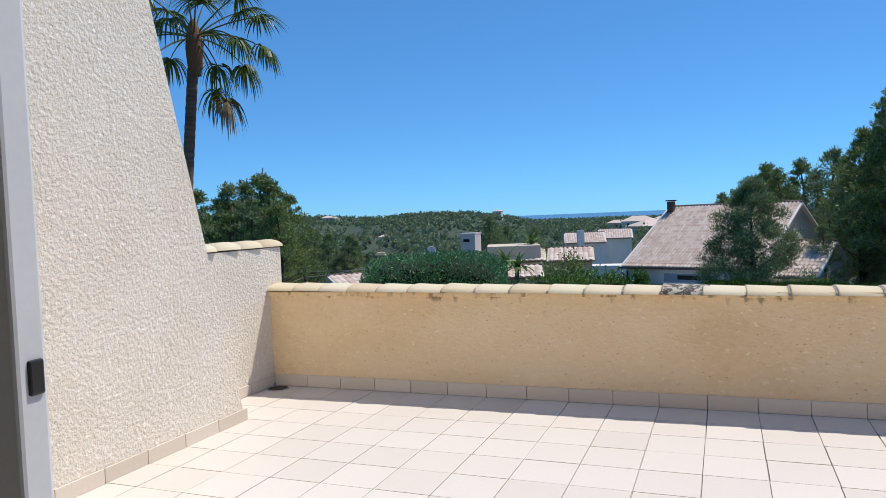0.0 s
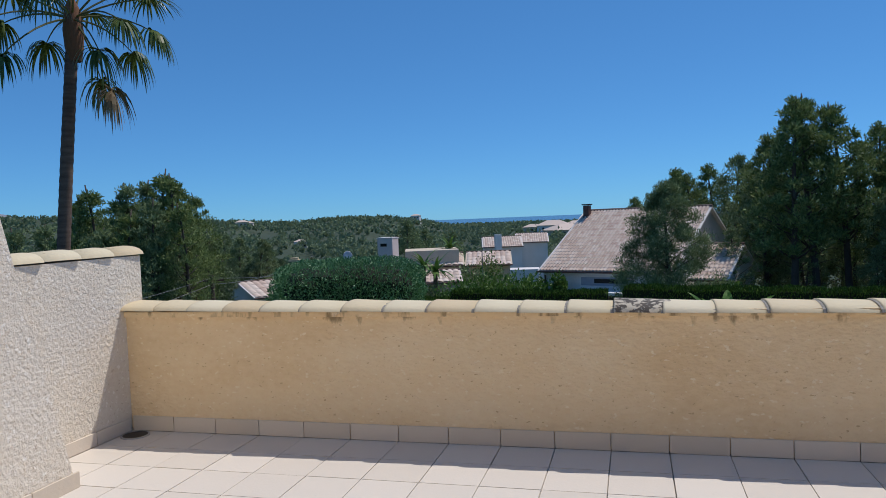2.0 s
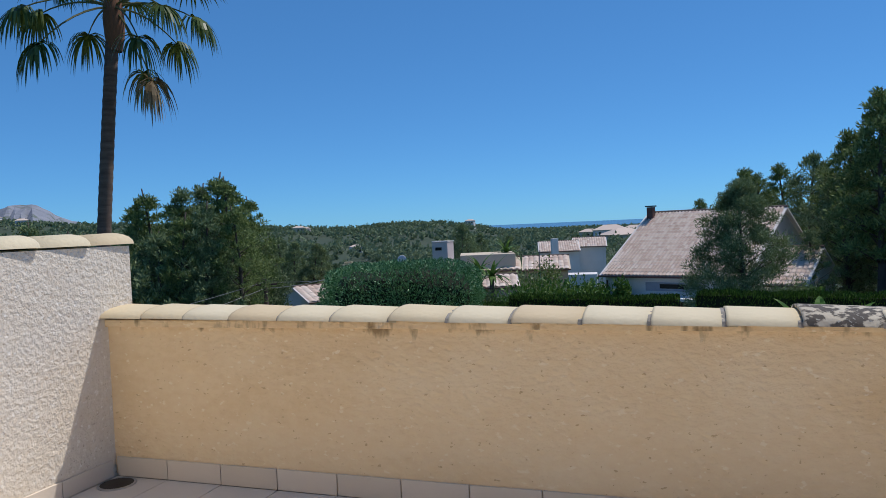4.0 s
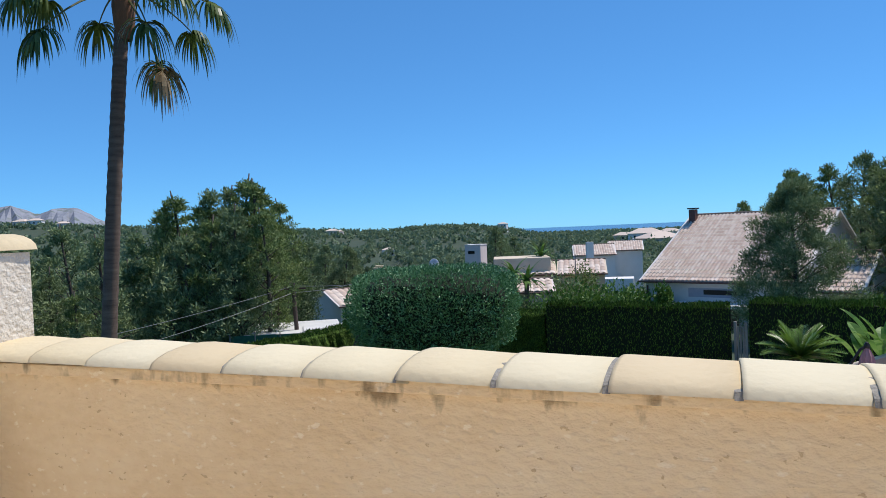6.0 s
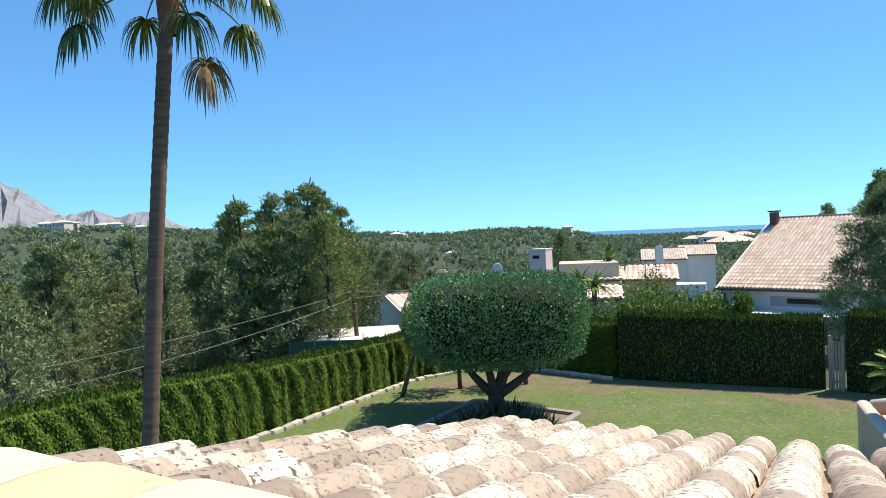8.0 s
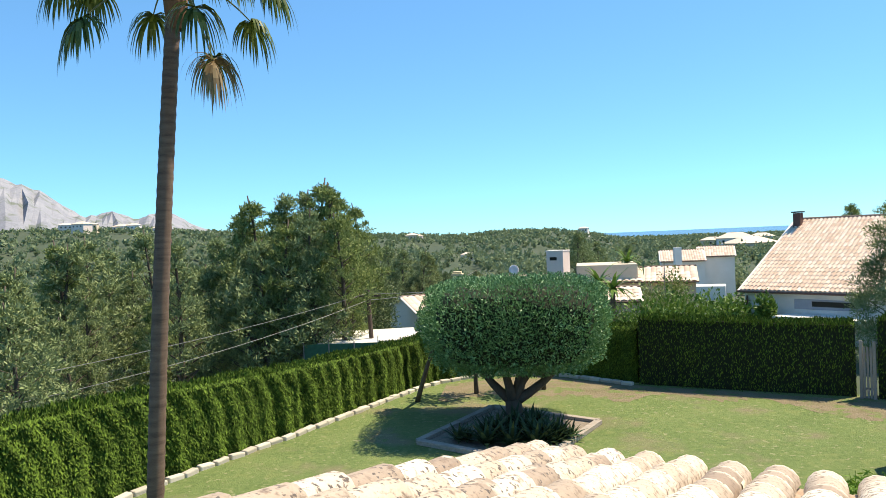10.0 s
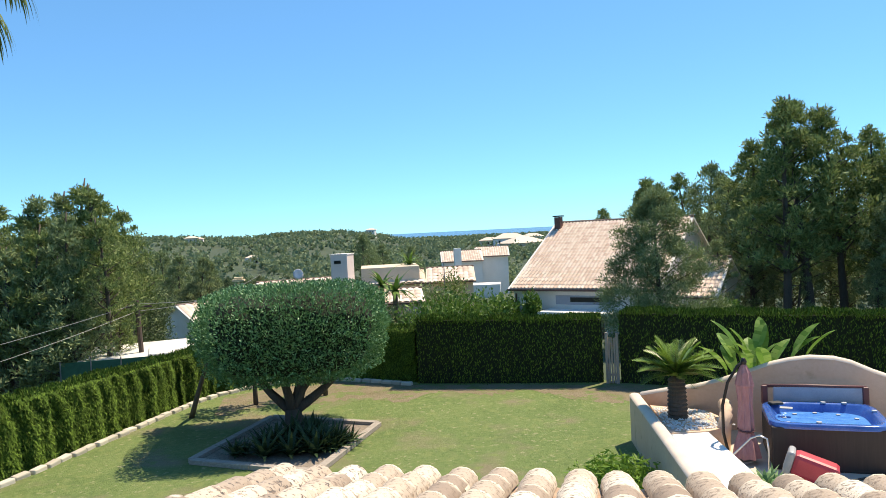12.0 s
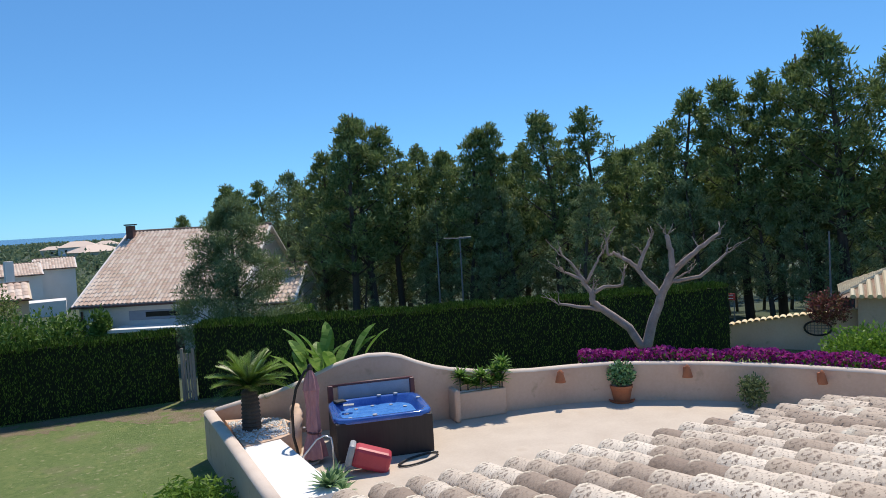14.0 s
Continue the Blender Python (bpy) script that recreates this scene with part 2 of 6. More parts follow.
WEED = leaf_material("fresh_weed_leaves", [(0.08, 0.17, 0.02), (0.15, 0.28, 0.04), (0.24, 0.38, 0.07)], 0.5, 0.35)
BUSH = leaf_material("garden_bush_leaves", [(0.055, 0.12, 0.022), (0.11, 0.21, 0.042), (0.19, 0.30, 0.075)], 0.5, 0.25)
FLOWER = leaf_material("magenta_flowers", [(0.16, 0.01, 0.10), (0.38, 0.03, 0.25), (0.50, 0.07, 0.36)], 0.6, 0.3)
FLOWER_DRY = leaf_material("faded_red_flowers", [(0.08, 0.04, 0.03), (0.22, 0.07, 0.07), (0.10, 0.12, 0.04)], 0.6, 0.3)
TERRACOTTA = material("terracotta", [(0.38, 0.12, 0.05), (0.50, 0.18, 0.08)], 5.0, 0.8, 0.2, 60)
SPA_BLUE = material("blue_acrylic", [(0.018, 0.07, 0.30), (0.03, 0.11, 0.40), (0.07, 0.17, 0.48)], 2.0, 0.15, coat=0.5)
SPA_SIDE = material("dark_brown_cladding", [(0.020, 0.015, 0.014), (0.04, 0.03, 0.027)], 3.0, 0.6, 0.2, 60, stretch=(8, 8, 0.5))
SPA_COVER = material("maroon_vinyl", [(0.10, 0.03, 0.03), (0.17, 0.06, 0.055)], 4.0, 0.5, 0.2, 50)
GREY_BLUE = material("grey_blue_foam", [(0.30, 0.32, 0.37), (0.42, 0.44, 0.48)], 3.0, 0.7)
SPA_WATER = material("pool_water", [(0.03, 0.16, 0.50), (0.10, 0.30, 0.66)], 5.0, 0.12, 0.6, 9, bump_dist=0.05)
SPA_WATER.node_tree.nodes["Principled BSDF"].inputs["Specular IOR Level"].default_value = 0.06
RED_VINYL = material("red_vinyl", [(0.42, 0.035, 0.055), (0.52, 0.06, 0.085)], 4.0, 0.45, 0.1, 50)
GREY_PLASTIC = material("grey_plastic", [(0.30, 0.31, 0.32), (0.42, 0.43, 0.44)], 6.0, 0.5)
PARASOL = material("faded_pink_canvas", [(0.34, 0.15, 0.16), (0.48, 0.25, 0.25)], 5.0, 0.85, 0.3, 60, stretch=(4, 4, 1))
DARK_METAL = material("dark_bronze_metal", [(0.02, 0.016, 0.014), (0.04, 0.032, 0.028)], 12.0, 0.45, metal=0.4)
STEEL = material("brushed_steel", [(0.45, 0.46, 0.48), (0.6, 0.6, 0.62)], 15.0, 0.3, metal=0.9)
PEBBLE = material("white_pebbles", [(0.62, 0.62, 0.62), (0.82, 0.82, 0.80)], 20.0, 0.8, per="island")
STONE = material("pale_edging_stone", [(0.42, 0.39, 0.33), (0.60, 0.56, 0.48)], 4.0, 0.9, 0.6, 30, per="object")
GRAVEL = material("bed_gravel", [(0.14, 0.11, 0.09), (0.32, 0.27, 0.22)], 18.0, 0.95, 0.8, 50)
SLEEPER = material("weathered_sleeper", [(0.26, 0.22, 0.19), (0.44, 0.39, 0.34)], 4.0, 0.9, 0.5, 40, stretch=(1, 6, 6))
WOOD_POLE = material("creosoted_pole", [(0.06, 0.04, 0.03), (0.13, 0.09, 0.065)], 4.0, 0.9, 0.5, 40, stretch=(1, 1, 0.2))
GATE_WOOD = material("grey_gate_wood", [(0.20, 0.17, 0.15), (0.36, 0.32, 0.28)], 5.0, 0.9, 0.4, 40, stretch=(1, 1, 0.2))
HOUSE_WALL = material("white_house_render", [(0.74, 0.69, 0.64), (0.84, 0.79, 0.74)], 0.7, 0.9, 0.2, 40)
HOUSE_PINK = material("pinkish_house_render", [(0.70, 0.58, 0.53), (0.80, 0.68, 0.62)], 0.7, 0.9, 0.2, 40)
HOUSE_OCHRE = material("ochre_house_render", [(0.62, 0.50, 0.36), (0.72, 0.60, 0.45)], 0.7, 0.9, 0.2, 40)
HOUSE_ROOF = material("neighbour_roof_tile", [(0.54, 0.385, 0.30), (0.68, 0.535, 0.435), (0.78, 0.665, 0.57)], 1.2, 0.9, 0.3, 30, per="island", fine=0.6)
RIDGE_TILE = material("dark_ridge_tile", [(0.14, 0.10, 0.08), (0.25, 0.18, 0.14)], 4.0, 0.9)
GUTTER = material("brown_gutter", [(0.09, 0.04, 0.03), (0.15, 0.07, 0.05)], 6.0, 0.5)
WINDOW_DARK = material("dark_window_glass", [(0.012, 0.014, 0.016), (0.03, 0.033, 0.036)], 1.0, 0.08)
FLAT_ROOF = material("pale_flat_roof", [(0.56, 0.54, 0.50), (0.70, 0.68, 0.64)], 0.8, 0.9, 0.2, 20)
GREEN_MESH = material("green_shade_netting", [(0.015, 0.09, 0.05), (0.03, 0.14, 0.08)], 6.0, 0.8)
RED_SIGN = material("red_sign_paint", [(0.40, 0.03, 0.03), (0.5, 0.05, 0.04)], 4.0, 0.6)
LAMP_GREY = material("galvanised_grey", [(0.15, 0.155, 0.155), (0.24, 0.245, 0.245)], 6.0, 0.55, metal=0.3)
DISH = material("grey_white_dish", [(0.60, 0.60, 0.60), (0.72, 0.72, 0.72)], 4.0, 0.5)


# ---- geometry helpers ----
class Geo:
    """Collects vertices and faces of one mesh."""

    def __init__(self):
        self.v, self.f = [], []

    def add(self, verts, faces):
        o = len(self.v)
        self.v.extend([tuple(p) for p in verts])
        self.f.extend([tuple(i + o for i in q) for q in faces])
        return self

    def box(self, c, s, rz=0.0, bevel=0.0, m=None):
        bm = bmesh.new()
        bmesh.ops.create_cube(bm, size=1.0)
        for w in bm.verts:
            w.co = Vector((w.co.x * s[0], w.co.y * s[1], w.co.z * s[2]))
        if bevel:
            bmesh.ops.bevel(bm, geom=bm.edges[:], offset=bevel, segments=2, affect="EDGES", profile=0.5)
        t = Matrix.Translation(c) @ Matrix.Rotation(radians(rz), 4, "Z") @ (m or Matrix())
        bm.verts.index_update()
        self.add([t @ w.co for w in bm.verts], [[w.index for w in q.verts] for q in bm.faces])
        bm.free()
        return self

    def tube(self, pts, radii, seg=8, closed=True):
        pts = [Vector(p) for p in pts]
        if not hasattr(radii, "__len__"):
            radii = [radii] * len(pts)
        verts, faces = [], []
        ref = Vector((0.31, 0.77, 0.2)).normalized()
        for i, p in enumerate(pts):
            d = (pts[min(i + 1, len(pts) - 1)] - pts[max(i - 1, 0)]).normalized()
            a = d.cross(ref)
            if a.length < 0.05:
                a = d.cross(Vector((1, 0, 0)))
            a.normalize()
            b = d.cross(a)
            for k in range(seg):
                w = 2 * math.pi * k / seg
                verts.append(p + (a * math.cos(w) + b * math.sin(w)) * radii[i])
        for i in range(len(pts) - 1):
            for k in range(seg):
                faces.append((i * seg + k, i * seg + (k + 1) % seg, (i + 1) * seg + (k + 1) % seg, (i + 1) * seg + k))
        if closed:
            faces.append(tuple(range(seg - 1, -1, -1)))
            faces.append(tuple((len(pts) - 1) * seg + k for k in range(seg)))
        return self.add(verts, faces)

    def lathe(self, profile, c=(0, 0, 0), seg=20):
        """profile: (radius, z) from bottom to top."""
        verts, faces = [], []
        for r, z in profile:
            for k in range(seg):
                w = 2 * math.pi * k / seg
                verts.append((c[0] + r * math.cos(w), c[1] + r * math.sin(w), c[2] + z))
        for i in range(len(profile) - 1):
            for k in range(seg):
                faces.append((i * seg + k, i * seg + (k + 1) % seg, (i + 1) * seg + (k + 1) % seg, (i + 1) * seg + k))
        return self.add(verts, faces)

    def prism(self, poly, z0, z1):
        """Upright prism over a plan polygon, anticlockwise."""
        n = len(poly)
        verts = [(x, y, z0) for x, y in poly] + [(x, y, z1) for x, y in poly]
        faces = [tuple(range(n - 1, -1, -1)), tuple(range(n, 2 * n))]
        faces += [(i, (i + 1) % n, n + (i + 1) % n, n + i) for i in range(n)]
        return self.add(verts, faces)

    def mesh(self, name, mat, smooth=False):
        me = bpy.data.meshes.new(name)
        me.from_pydata(self.v, [], self.f)
        me.materials.append(mat)
        if smooth:
            me.polygons.foreach_set("use_smooth", [True] * len(me.polygons))
        me.update()
        return me


def part(name, geo, mat, parent, label="", smooth=False):
    ob = new(name, geo.mesh(name, mat, smooth))
    ob.parent = parent
    if label:
        ob["label"] = label
    return ob


def empty(name, at=(0, 0, 0), rz=0.0, label="", category="", group="", kind=""):
    ob = new(name)
    ob.matrix_basis = pose(*at, 0, 0, rz)
    ob.empty_display_size = 0.2
    return tagged(ob, label, category, group, kind)


def structure(name, geo, mat, label, m=None, category="", smooth=False):
    ob = new(name, geo.mesh(name, mat, smooth))
    if m is not None:
        ob.matrix_basis = m
    return tagged(ob, label, category or name.split("_")[0], "", "structure")


def quad_mesh(name, corners, mat):
    """corners: array (n, k, 3): n loose faces of k corners each."""
    n, k, _ = corners.shape
    me = bpy.data.meshes.new(name)
    me.vertices.add(n * k)
    me.vertices.foreach_set("co", corners.reshape(-1).astype(np.float32))
    me.loops.add(n * k)
    me.loops.foreach_set("vertex_index", np.arange(n * k, dtype=np.int32))
    me.polygons.add(n)
    me.polygons.foreach_set("loop_start", np.arange(0, n * k, k, dtype=np.int32))
    me.update(calc_edges=True)
    me.materials.append(mat)
    return me


def unit(v):
    return v / np.maximum(np.linalg.norm(v, axis=-1, keepdims=True), 1e-6)


def leaves(rng, centers, axis, length, width, jitter=0.6):
    """Diamond leaves at centers, lying along axis (n,3) with jitter."""
    n = len(centers)
    a = unit(axis + rng.normal(0, jitter, (n, 3)))
    b = unit(np.cross(a, rng.normal(0, 1, (n, 3))))
    s = rng.uniform(0.65, 1.35, (n, 1))
    l, w = a * length * s * 0.5, b * width * s * 0.5
    return np.stack([centers - l, centers + w - l * 0.1, centers + l, centers - w - l * 0.1], 1)


def ellipsoid_points(rng, n, c, r, shell=0.6):
    d = unit(rng.normal(0, 1, (n, 3)))
    k = rng.uniform(shell, 1.0, (n, 1))
    return np.array(c) + d * k * np.array(r), d


def leaf_part(name, quads, mat, parent, label=""):
    ob = new(name, quad_mesh(name, np.concatenate(quads), mat))
    ob.parent = parent
    if label:
        ob["label"] = label
    return ob


HOUSE = pose(0, 0, 0, 0, 0, -21.19)     # the house's own axes: a along the parapet, b outwards

# ---- ground, sea, hills ----
LAWN_Z, PATIO_Z = -3.9, -3.45
EYE0 = (1.05, 4.4)


def far(az, d, z=0.0):
    return (EYE0[0] + d * math.sin(radians(az)), EYE0[1] + d * math.cos(radians(az)), z)


SKYLINE = ((-180, 0.5), (-60, 1.5), (-36, 1.45), (-30, 1.4), (-25, 1.0), (-16, 0.45), (-12, 0.3), (-6, -0.12), (-2, 0.12), (2, 0.08), (4.5, -0.3), (7, -0.85), (14, -0.95), (25, -0.95), (40, -0.6), (75, 0.3), (120, 0.4), (180, 0.5))
SK_AZ, SK_EL = np.array([p[0] for p in SKYLINE]), np.array([p[1] for p in SKYLINE])


def ground_z(az, r):
    """Height of the land at an azimuth (degrees) and a distance (metres)."""
    el = np.interp(az, SK_AZ, SK_EL)
    top = 1.3 + 700 * np.tan(np.radians(el))
    left = np.clip((-8 - az) / 14, 0, 1)
    near = np.interp(r, [0, 30, 36, 60, 120, 200], [-4.0, -4.0, -4.4, -6.5, -9.5, -10.5])
    near_l = np.interp(r, [0, 15, 20, 26, 40, 70, 200], [-4.0, -4.0, -4.9, -7.0, -9.0, -10.5, -10.5])
    near = near * (1 - left) + near_l * left
    rise = np.clip((r - 220) / 480, 0, 1)
    rise = rise * rise * (3 - 2 * rise)
    fall = np.clip((r - 760) / 550, 0, 1)
    z = near + (np.maximum(top, -9.8) - near) * rise
    return z * (1 - fall) + (-16.0) * fall


def ground_at(x, y):
    dx, dy = x - EYE0[0], y - EYE0[1]
    return float(ground_z(np.array(math.degrees(math.atan2(dx, dy))), np.array(math.hypot(dx, dy))))


def make_ground():
    azs = np.concatenate([np.arange(-180, -60, 10), np.arange(-60, 90, 1.5), np.arange(90, 180, 10)])
    rs = np.array([3, 9, 15, 18, 21, 24, 28, 32, 36, 42, 50, 60, 75, 95, 120, 160, 220, 280, 340, 400, 460, 520, 580, 640, 700, 760, 850, 950, 1100, 1310])
    rng = np.random.default_rng(3)
    A, R = np.meshgrid(azs, rs)
    Z = ground_z(A, R) + rng.normal(0, 1, A.shape) * np.clip((R - 60) / 400, 0, 1) * 1.2
    X, Y = EYE0[0] + R * np.sin(np.radians(A)), EYE0[1] + R * np.cos(np.radians(A))
    g = Geo()
    n = len(azs)
    verts = list(zip(X.ravel(), Y.ravel(), Z.ravel())) + [(EYE0[0], EYE0[1], -4.0)]
    faces = [(i * n + j, (i + 1) * n + j, (i + 1) * n + (j + 1) % n, i * n + (j + 1) % n) for i in range(len(rs) - 1) for j in range(n)]
    faces += [(len(verts) - 1, j, (j + 1) % n) for j in range(n)]
    g.add(verts, faces)
    structure("ground", g, SCRUB, "dry scrub-covered land falling away towards the sea", category="ground", smooth=True)


make_ground()
g = Geo()
g.add([(-4900, -4900, -13.5), (4900, -4900, -13.5), (4900, 4900, -13.5), (-4900, 4900, -13.5)], [(0, 1, 2, 3)])
structure("water", g, SEA, "calm deep blue sea reaching the horizon", category="water")


def make_mountain():
    rng = np.random.default_rng(5)
    prof = ((-75, 3.0), (-60, 4.5), (-48, 6.0), (-41, 6.2), (-36, 4.4), (-34.4, 3.2), (-33.4, 2.5), (-31.6, 3.0), (-30, 2.3), (-28.6, 2.7), (-27.4, 2.6), (-25.5, 1.5), (-22, 0.5))
    az = np.arange(-75, -21.9, 0.35)
    el = np.interp(az, [p[0] for p in prof], [p[1] for p in prof]) + rng.normal(0, 0.05, len(az))
    g = Geo()
    rows = ((2300, 0.0), (2500, 0.35), (2700, 0.65), (2900, 0.88), (3000, 1.0), (3300, 0.2))
    verts = []
    for d, k in rows:
        for a, e in zip(az, el):
            zz = 3000 * math.tan(radians(e)) * k + rng.normal(0, 8) * (0 < k < 1) - 14 * (k == 0)
            verts.append(far(a, d, zz))
    n = len(az)
    g.add(verts, [(i * n + j, i * n + j + 1, (i + 1) * n + j + 1, (i + 1) * n + j) for i in range(len(rows) - 1) for j in range(n - 1)])
    structure("backdrop_mountain", g, ROCK, "bare grey rocky mountain range far away", category="mountain", smooth=False)


make_mountain()

# ---- the terrace ----
B_FACE = 5.478           # the parapet's skirting, along b
A_SIDE, A_LOW, A_END = -2.64, -3.10, 5.6
CAP_STARTS = (-3.116, -2.831, -2.565, -2.286, -2.009, -1.716, -1.416, -1.128, -0.837, -0.534, -0.251, 0.034, 0.306)


def cap_start(k):
    """Where the cap tile number k begins along the parapet."""
    return CAP_STARTS[k] if 0 <= k < 13 else CAP_STARTS[0 if k < 0 else -1] + 0.285 * (k if k < 0 else k - 12)


def cap_base(a):
    """Height of the cap tiles' bed, which falls a little along the parapet."""
    return 0.839 + min(0.025, max(-0.005, (0.1 - a) * 0.0085))


def make_terrace():
    g = Geo()
    g.box((1.0, 3.1, -0.14), (9.6, 5.4, 0.26))
    slab = structure("floor", g, GROUT, "terrace floor of large off-white ceramic tiles with grey joints", HOUSE, "floor")
    size, step = 0.329, 0.335
    tile = Geo().box((0, 0, 0), (size, size, 0.012), bevel=0.0).mesh("floor_tile", TILE_FLOOR)
    rest = Geo()
    rng = random.Random(4)
    a0 = -2.746 + 0.1675
    for i in range(-1, 25):
        for j in range(15):
            a, b = a0 + i * step, B_FACE - step * (j + 0.5)
            if b < 0.6:
                continue
            if -1 <= i <= 18:
                ob = new("floor_tile", tile)
                ob.parent = slab
                ob.matrix_basis = pose(a + rng.uniform(-0.0015, 0.0015), b, -0.004 + rng.uniform(-0.0008, 0.0008), rng.uniform(-0.1, 0.1), rng.uniform(-0.1, 0.1), 0)
            else:
                rest.box((a, b, -0.004), (size, size, 0.012))
    r = part("floor_tiles_rest", rest, TILE_FLOOR, slab)
    r["kind"] = "stuff"

    # parapet with its curved cap tiles
    g = Geo()
    g.box(((A_LOW + A_END) / 2, B_FACE + 0.155, 0.42), (A_END - A_LOW, 0.28, 0.82))
    parapet = structure("wall_parapet", g, TAN, "low tan rendered parapet wall capped with curved tiles", HOUSE, "wall")
    piece = Geo().box((0, 0, 0), (0.330, 0.012, 0.105), bevel=0.002).mesh("skirting_tile", SKIRT)
    for i in range(-1, 24):
        ob = new("skirting_tile", piece)
        ob.parent = parapet
        ob.matrix_basis = pose(a0 + i * step, B_FACE + 0.007, 0.055, rng.uniform(-0.6, 0.6), rng.uniform(-0.3, 0.3), 0)
    cap = cap_tile_mesh("cap_tile", 0.33, 0.188, 0.172, 0.051, CAP)
    cap_old = cap_tile_mesh("cap_tile_old", 0.33, 0.188, 0.172, 0.060, CAP_OLD)
    for k in range(-1, 27):
        a = cap_start(k)
        if a < A_LOW - 0.2:
            continue
        ob = new("cap_tile", cap_old if k == 12 else cap)
        ob.parent = parapet
        ob.matrix_basis = pose(a + 0.165, B_FACE + 0.150 + rng.uniform(-0.006, 0.006), cap_base(a) + rng.uniform(-0.003, 0.003), 0, 1.4 + rng.uniform(-0.4, 0.4), rng.uniform(-1.2, 1.2))
        if k == 12:
            ob["label"] = "dark lichen-covered cap tile"
    g = Geo()
    for k in range(0, 27):
        a = cap_start(k)
        if a > A_LOW:
            arc_strip(g, a - (0.006 + 0.005 * rng.random() if k < 7 else 0.016), 0.009 if k < 7 else 0.020, 0.1815, 0.0480, B_FACE + 0.150, cap_base(a))
    part("mortar_joint", g, MORTAR, parapet, "grey mortar between cap tiles")
    part("mortar_bed", Geo().box(((A_LOW + A_END) / 2, B_FACE + 0.155, 0.837), (A_END - A_LOW, 0.33, 0.040), bevel=0.004), TAN, parapet, "mortar bed under the cap tiles")

    # buttress wall with a battered end
    z1 = 5.0
    prof = [(2.45, -0.1), (4.47, -0.1), (4.44 - 0.255 * z1, z1), (2.45, z1)]
    g = Geo()
    n = len(prof)
    verts = [(A_SIDE, b, z) for b, z in prof] + [(-3.55, b, z) for b, z in prof]
    g.add(verts, [tuple(range(n)), tuple(range(2 * n - 1, n - 1, -1))] + [(i, n + i, n + (i + 1) % n, (i + 1) % n) for i in range(n)])
    side = structure("wall_side", g, STUCCO, "tall cream roughcast wall with a slanting end", HOUSE, "wall")
    piece = Geo().box((0, 0, 0), (0.014, 0.330, 0.09), bevel=0.002).mesh("side_skirting_tile", SKIRT)
    for i in range(6):
        ob = new("skirting_tile", piece)
        ob.parent = side
        ob.matrix_basis = pose(A_SIDE + 0.008, 4.455 - 0.165 - 0.335 * i, 0.047, 0, rng.uniform(-0.4, 0.4), rng.uniform(-0.3, 0.3))
    # low side wall
    g = Geo()
    g.box((A_LOW - 0.15, (3.9 + 5.68) / 2, 0.60), (0.30, 1.78, 1.30))
    low = structure("wall_low", g, STUCCO, "low cream roughcast side wall capped with curved tiles", HOUSE, "wall")
    for i in range(3):
        ob = new("skirting_tile", piece)
        ob.parent = low
        ob.matrix_basis = pose(A_LOW + 0.008, B_FACE - 0.02 - 0.165 - 0.335 * i, 0.047, 0, 0, rng.uniform(-0.3, 0.3))
    cap2 = cap_tile_mesh("low_wall_cap_tile", 0.36, 0.170, 0.150, 0.070, CAP)
    for i in range(5):
        ob = new("cap_tile", cap2)
        ob.parent = low
        ob.matrix_basis = pose(A_LOW - 0.15, 5.70 - 0.18 - 0.31 * i, 1.258 + rng.uniform(-0.004, 0.004), 1.8, 0, -90 + rng.uniform(-2, 2))
    # drain in the corner
    d = empty("floor_drain", label="small dark round floor drain in the corner", category="drain")
    d.matrix_basis = HOUSE @ pose(A_LOW + 0.125, B_FACE - 0.115, 0.0)
    part("grate", Geo().lathe([(0.085, 0.001), (0.085, 0.008), (0.02, 0.010), (0.0, 0.010)], seg=16), DARK_METAL, d)
    ring = Geo().lathe([(0.085, 0.002), (0.098, 0.002), (0.098, 0.007), (0.085, 0.009)], seg=16)
    part("rim", ring, STEEL, d)


def arc_strip(g, a, width, r, h, b, z):
    verts, faces = [], []
    for i in range(9):
        w = math.pi * i / 8
        for da in (0, width):
            verts.append((a + da, b + math.cos(w) * r, z + math.sin(w) * h))
    faces = [(2 * i, 2 * i + 1, 2 * i + 3, 2 * i + 2) for i in range(8)]
    g.add(verts, faces)


def cap_tile_mesh(name, length, r0, r1, h, mat, seg=10):
    """A half-round tile along x, its wider end at -x, with thickness."""
    g = Geo()
    verts, faces = [], []
    t = 0.014
    for x, r in ((-length / 2, r0), (-length / 2 + 0.012, r0 + 0.003), (length / 2, r1)):
        for k in (0, 1):
            for i in range(seg + 1):
                w = math.pi * i / seg
                rr, hh = (r, h * r / r0) if k == 0 else (r - t, h * r / r0 - t)
                verts.append((x, rr * math.cos(w), hh * math.sin(w)))
    n = seg + 1
    for s in range(2):
        o, p = s * 2 * n, (s + 1) * 2 * n
        for i in range(seg):
            faces.append((o + i, p + i, p + i + 1, o + i + 1))
            faces.append((o + n + i + 1, p + n + i + 1, p + n + i, o + n + i))
    for o, flip in ((0, False), (4 * n, True)):
        for i in range(seg):
            q = (o + i, o + i + 1, o + n + i + 1, o + n + i)
            faces.append(q if not flip else q[::-1])
    g.add(verts, faces)
    me = g.mesh(name, mat, True)
    return me


make_terrace()


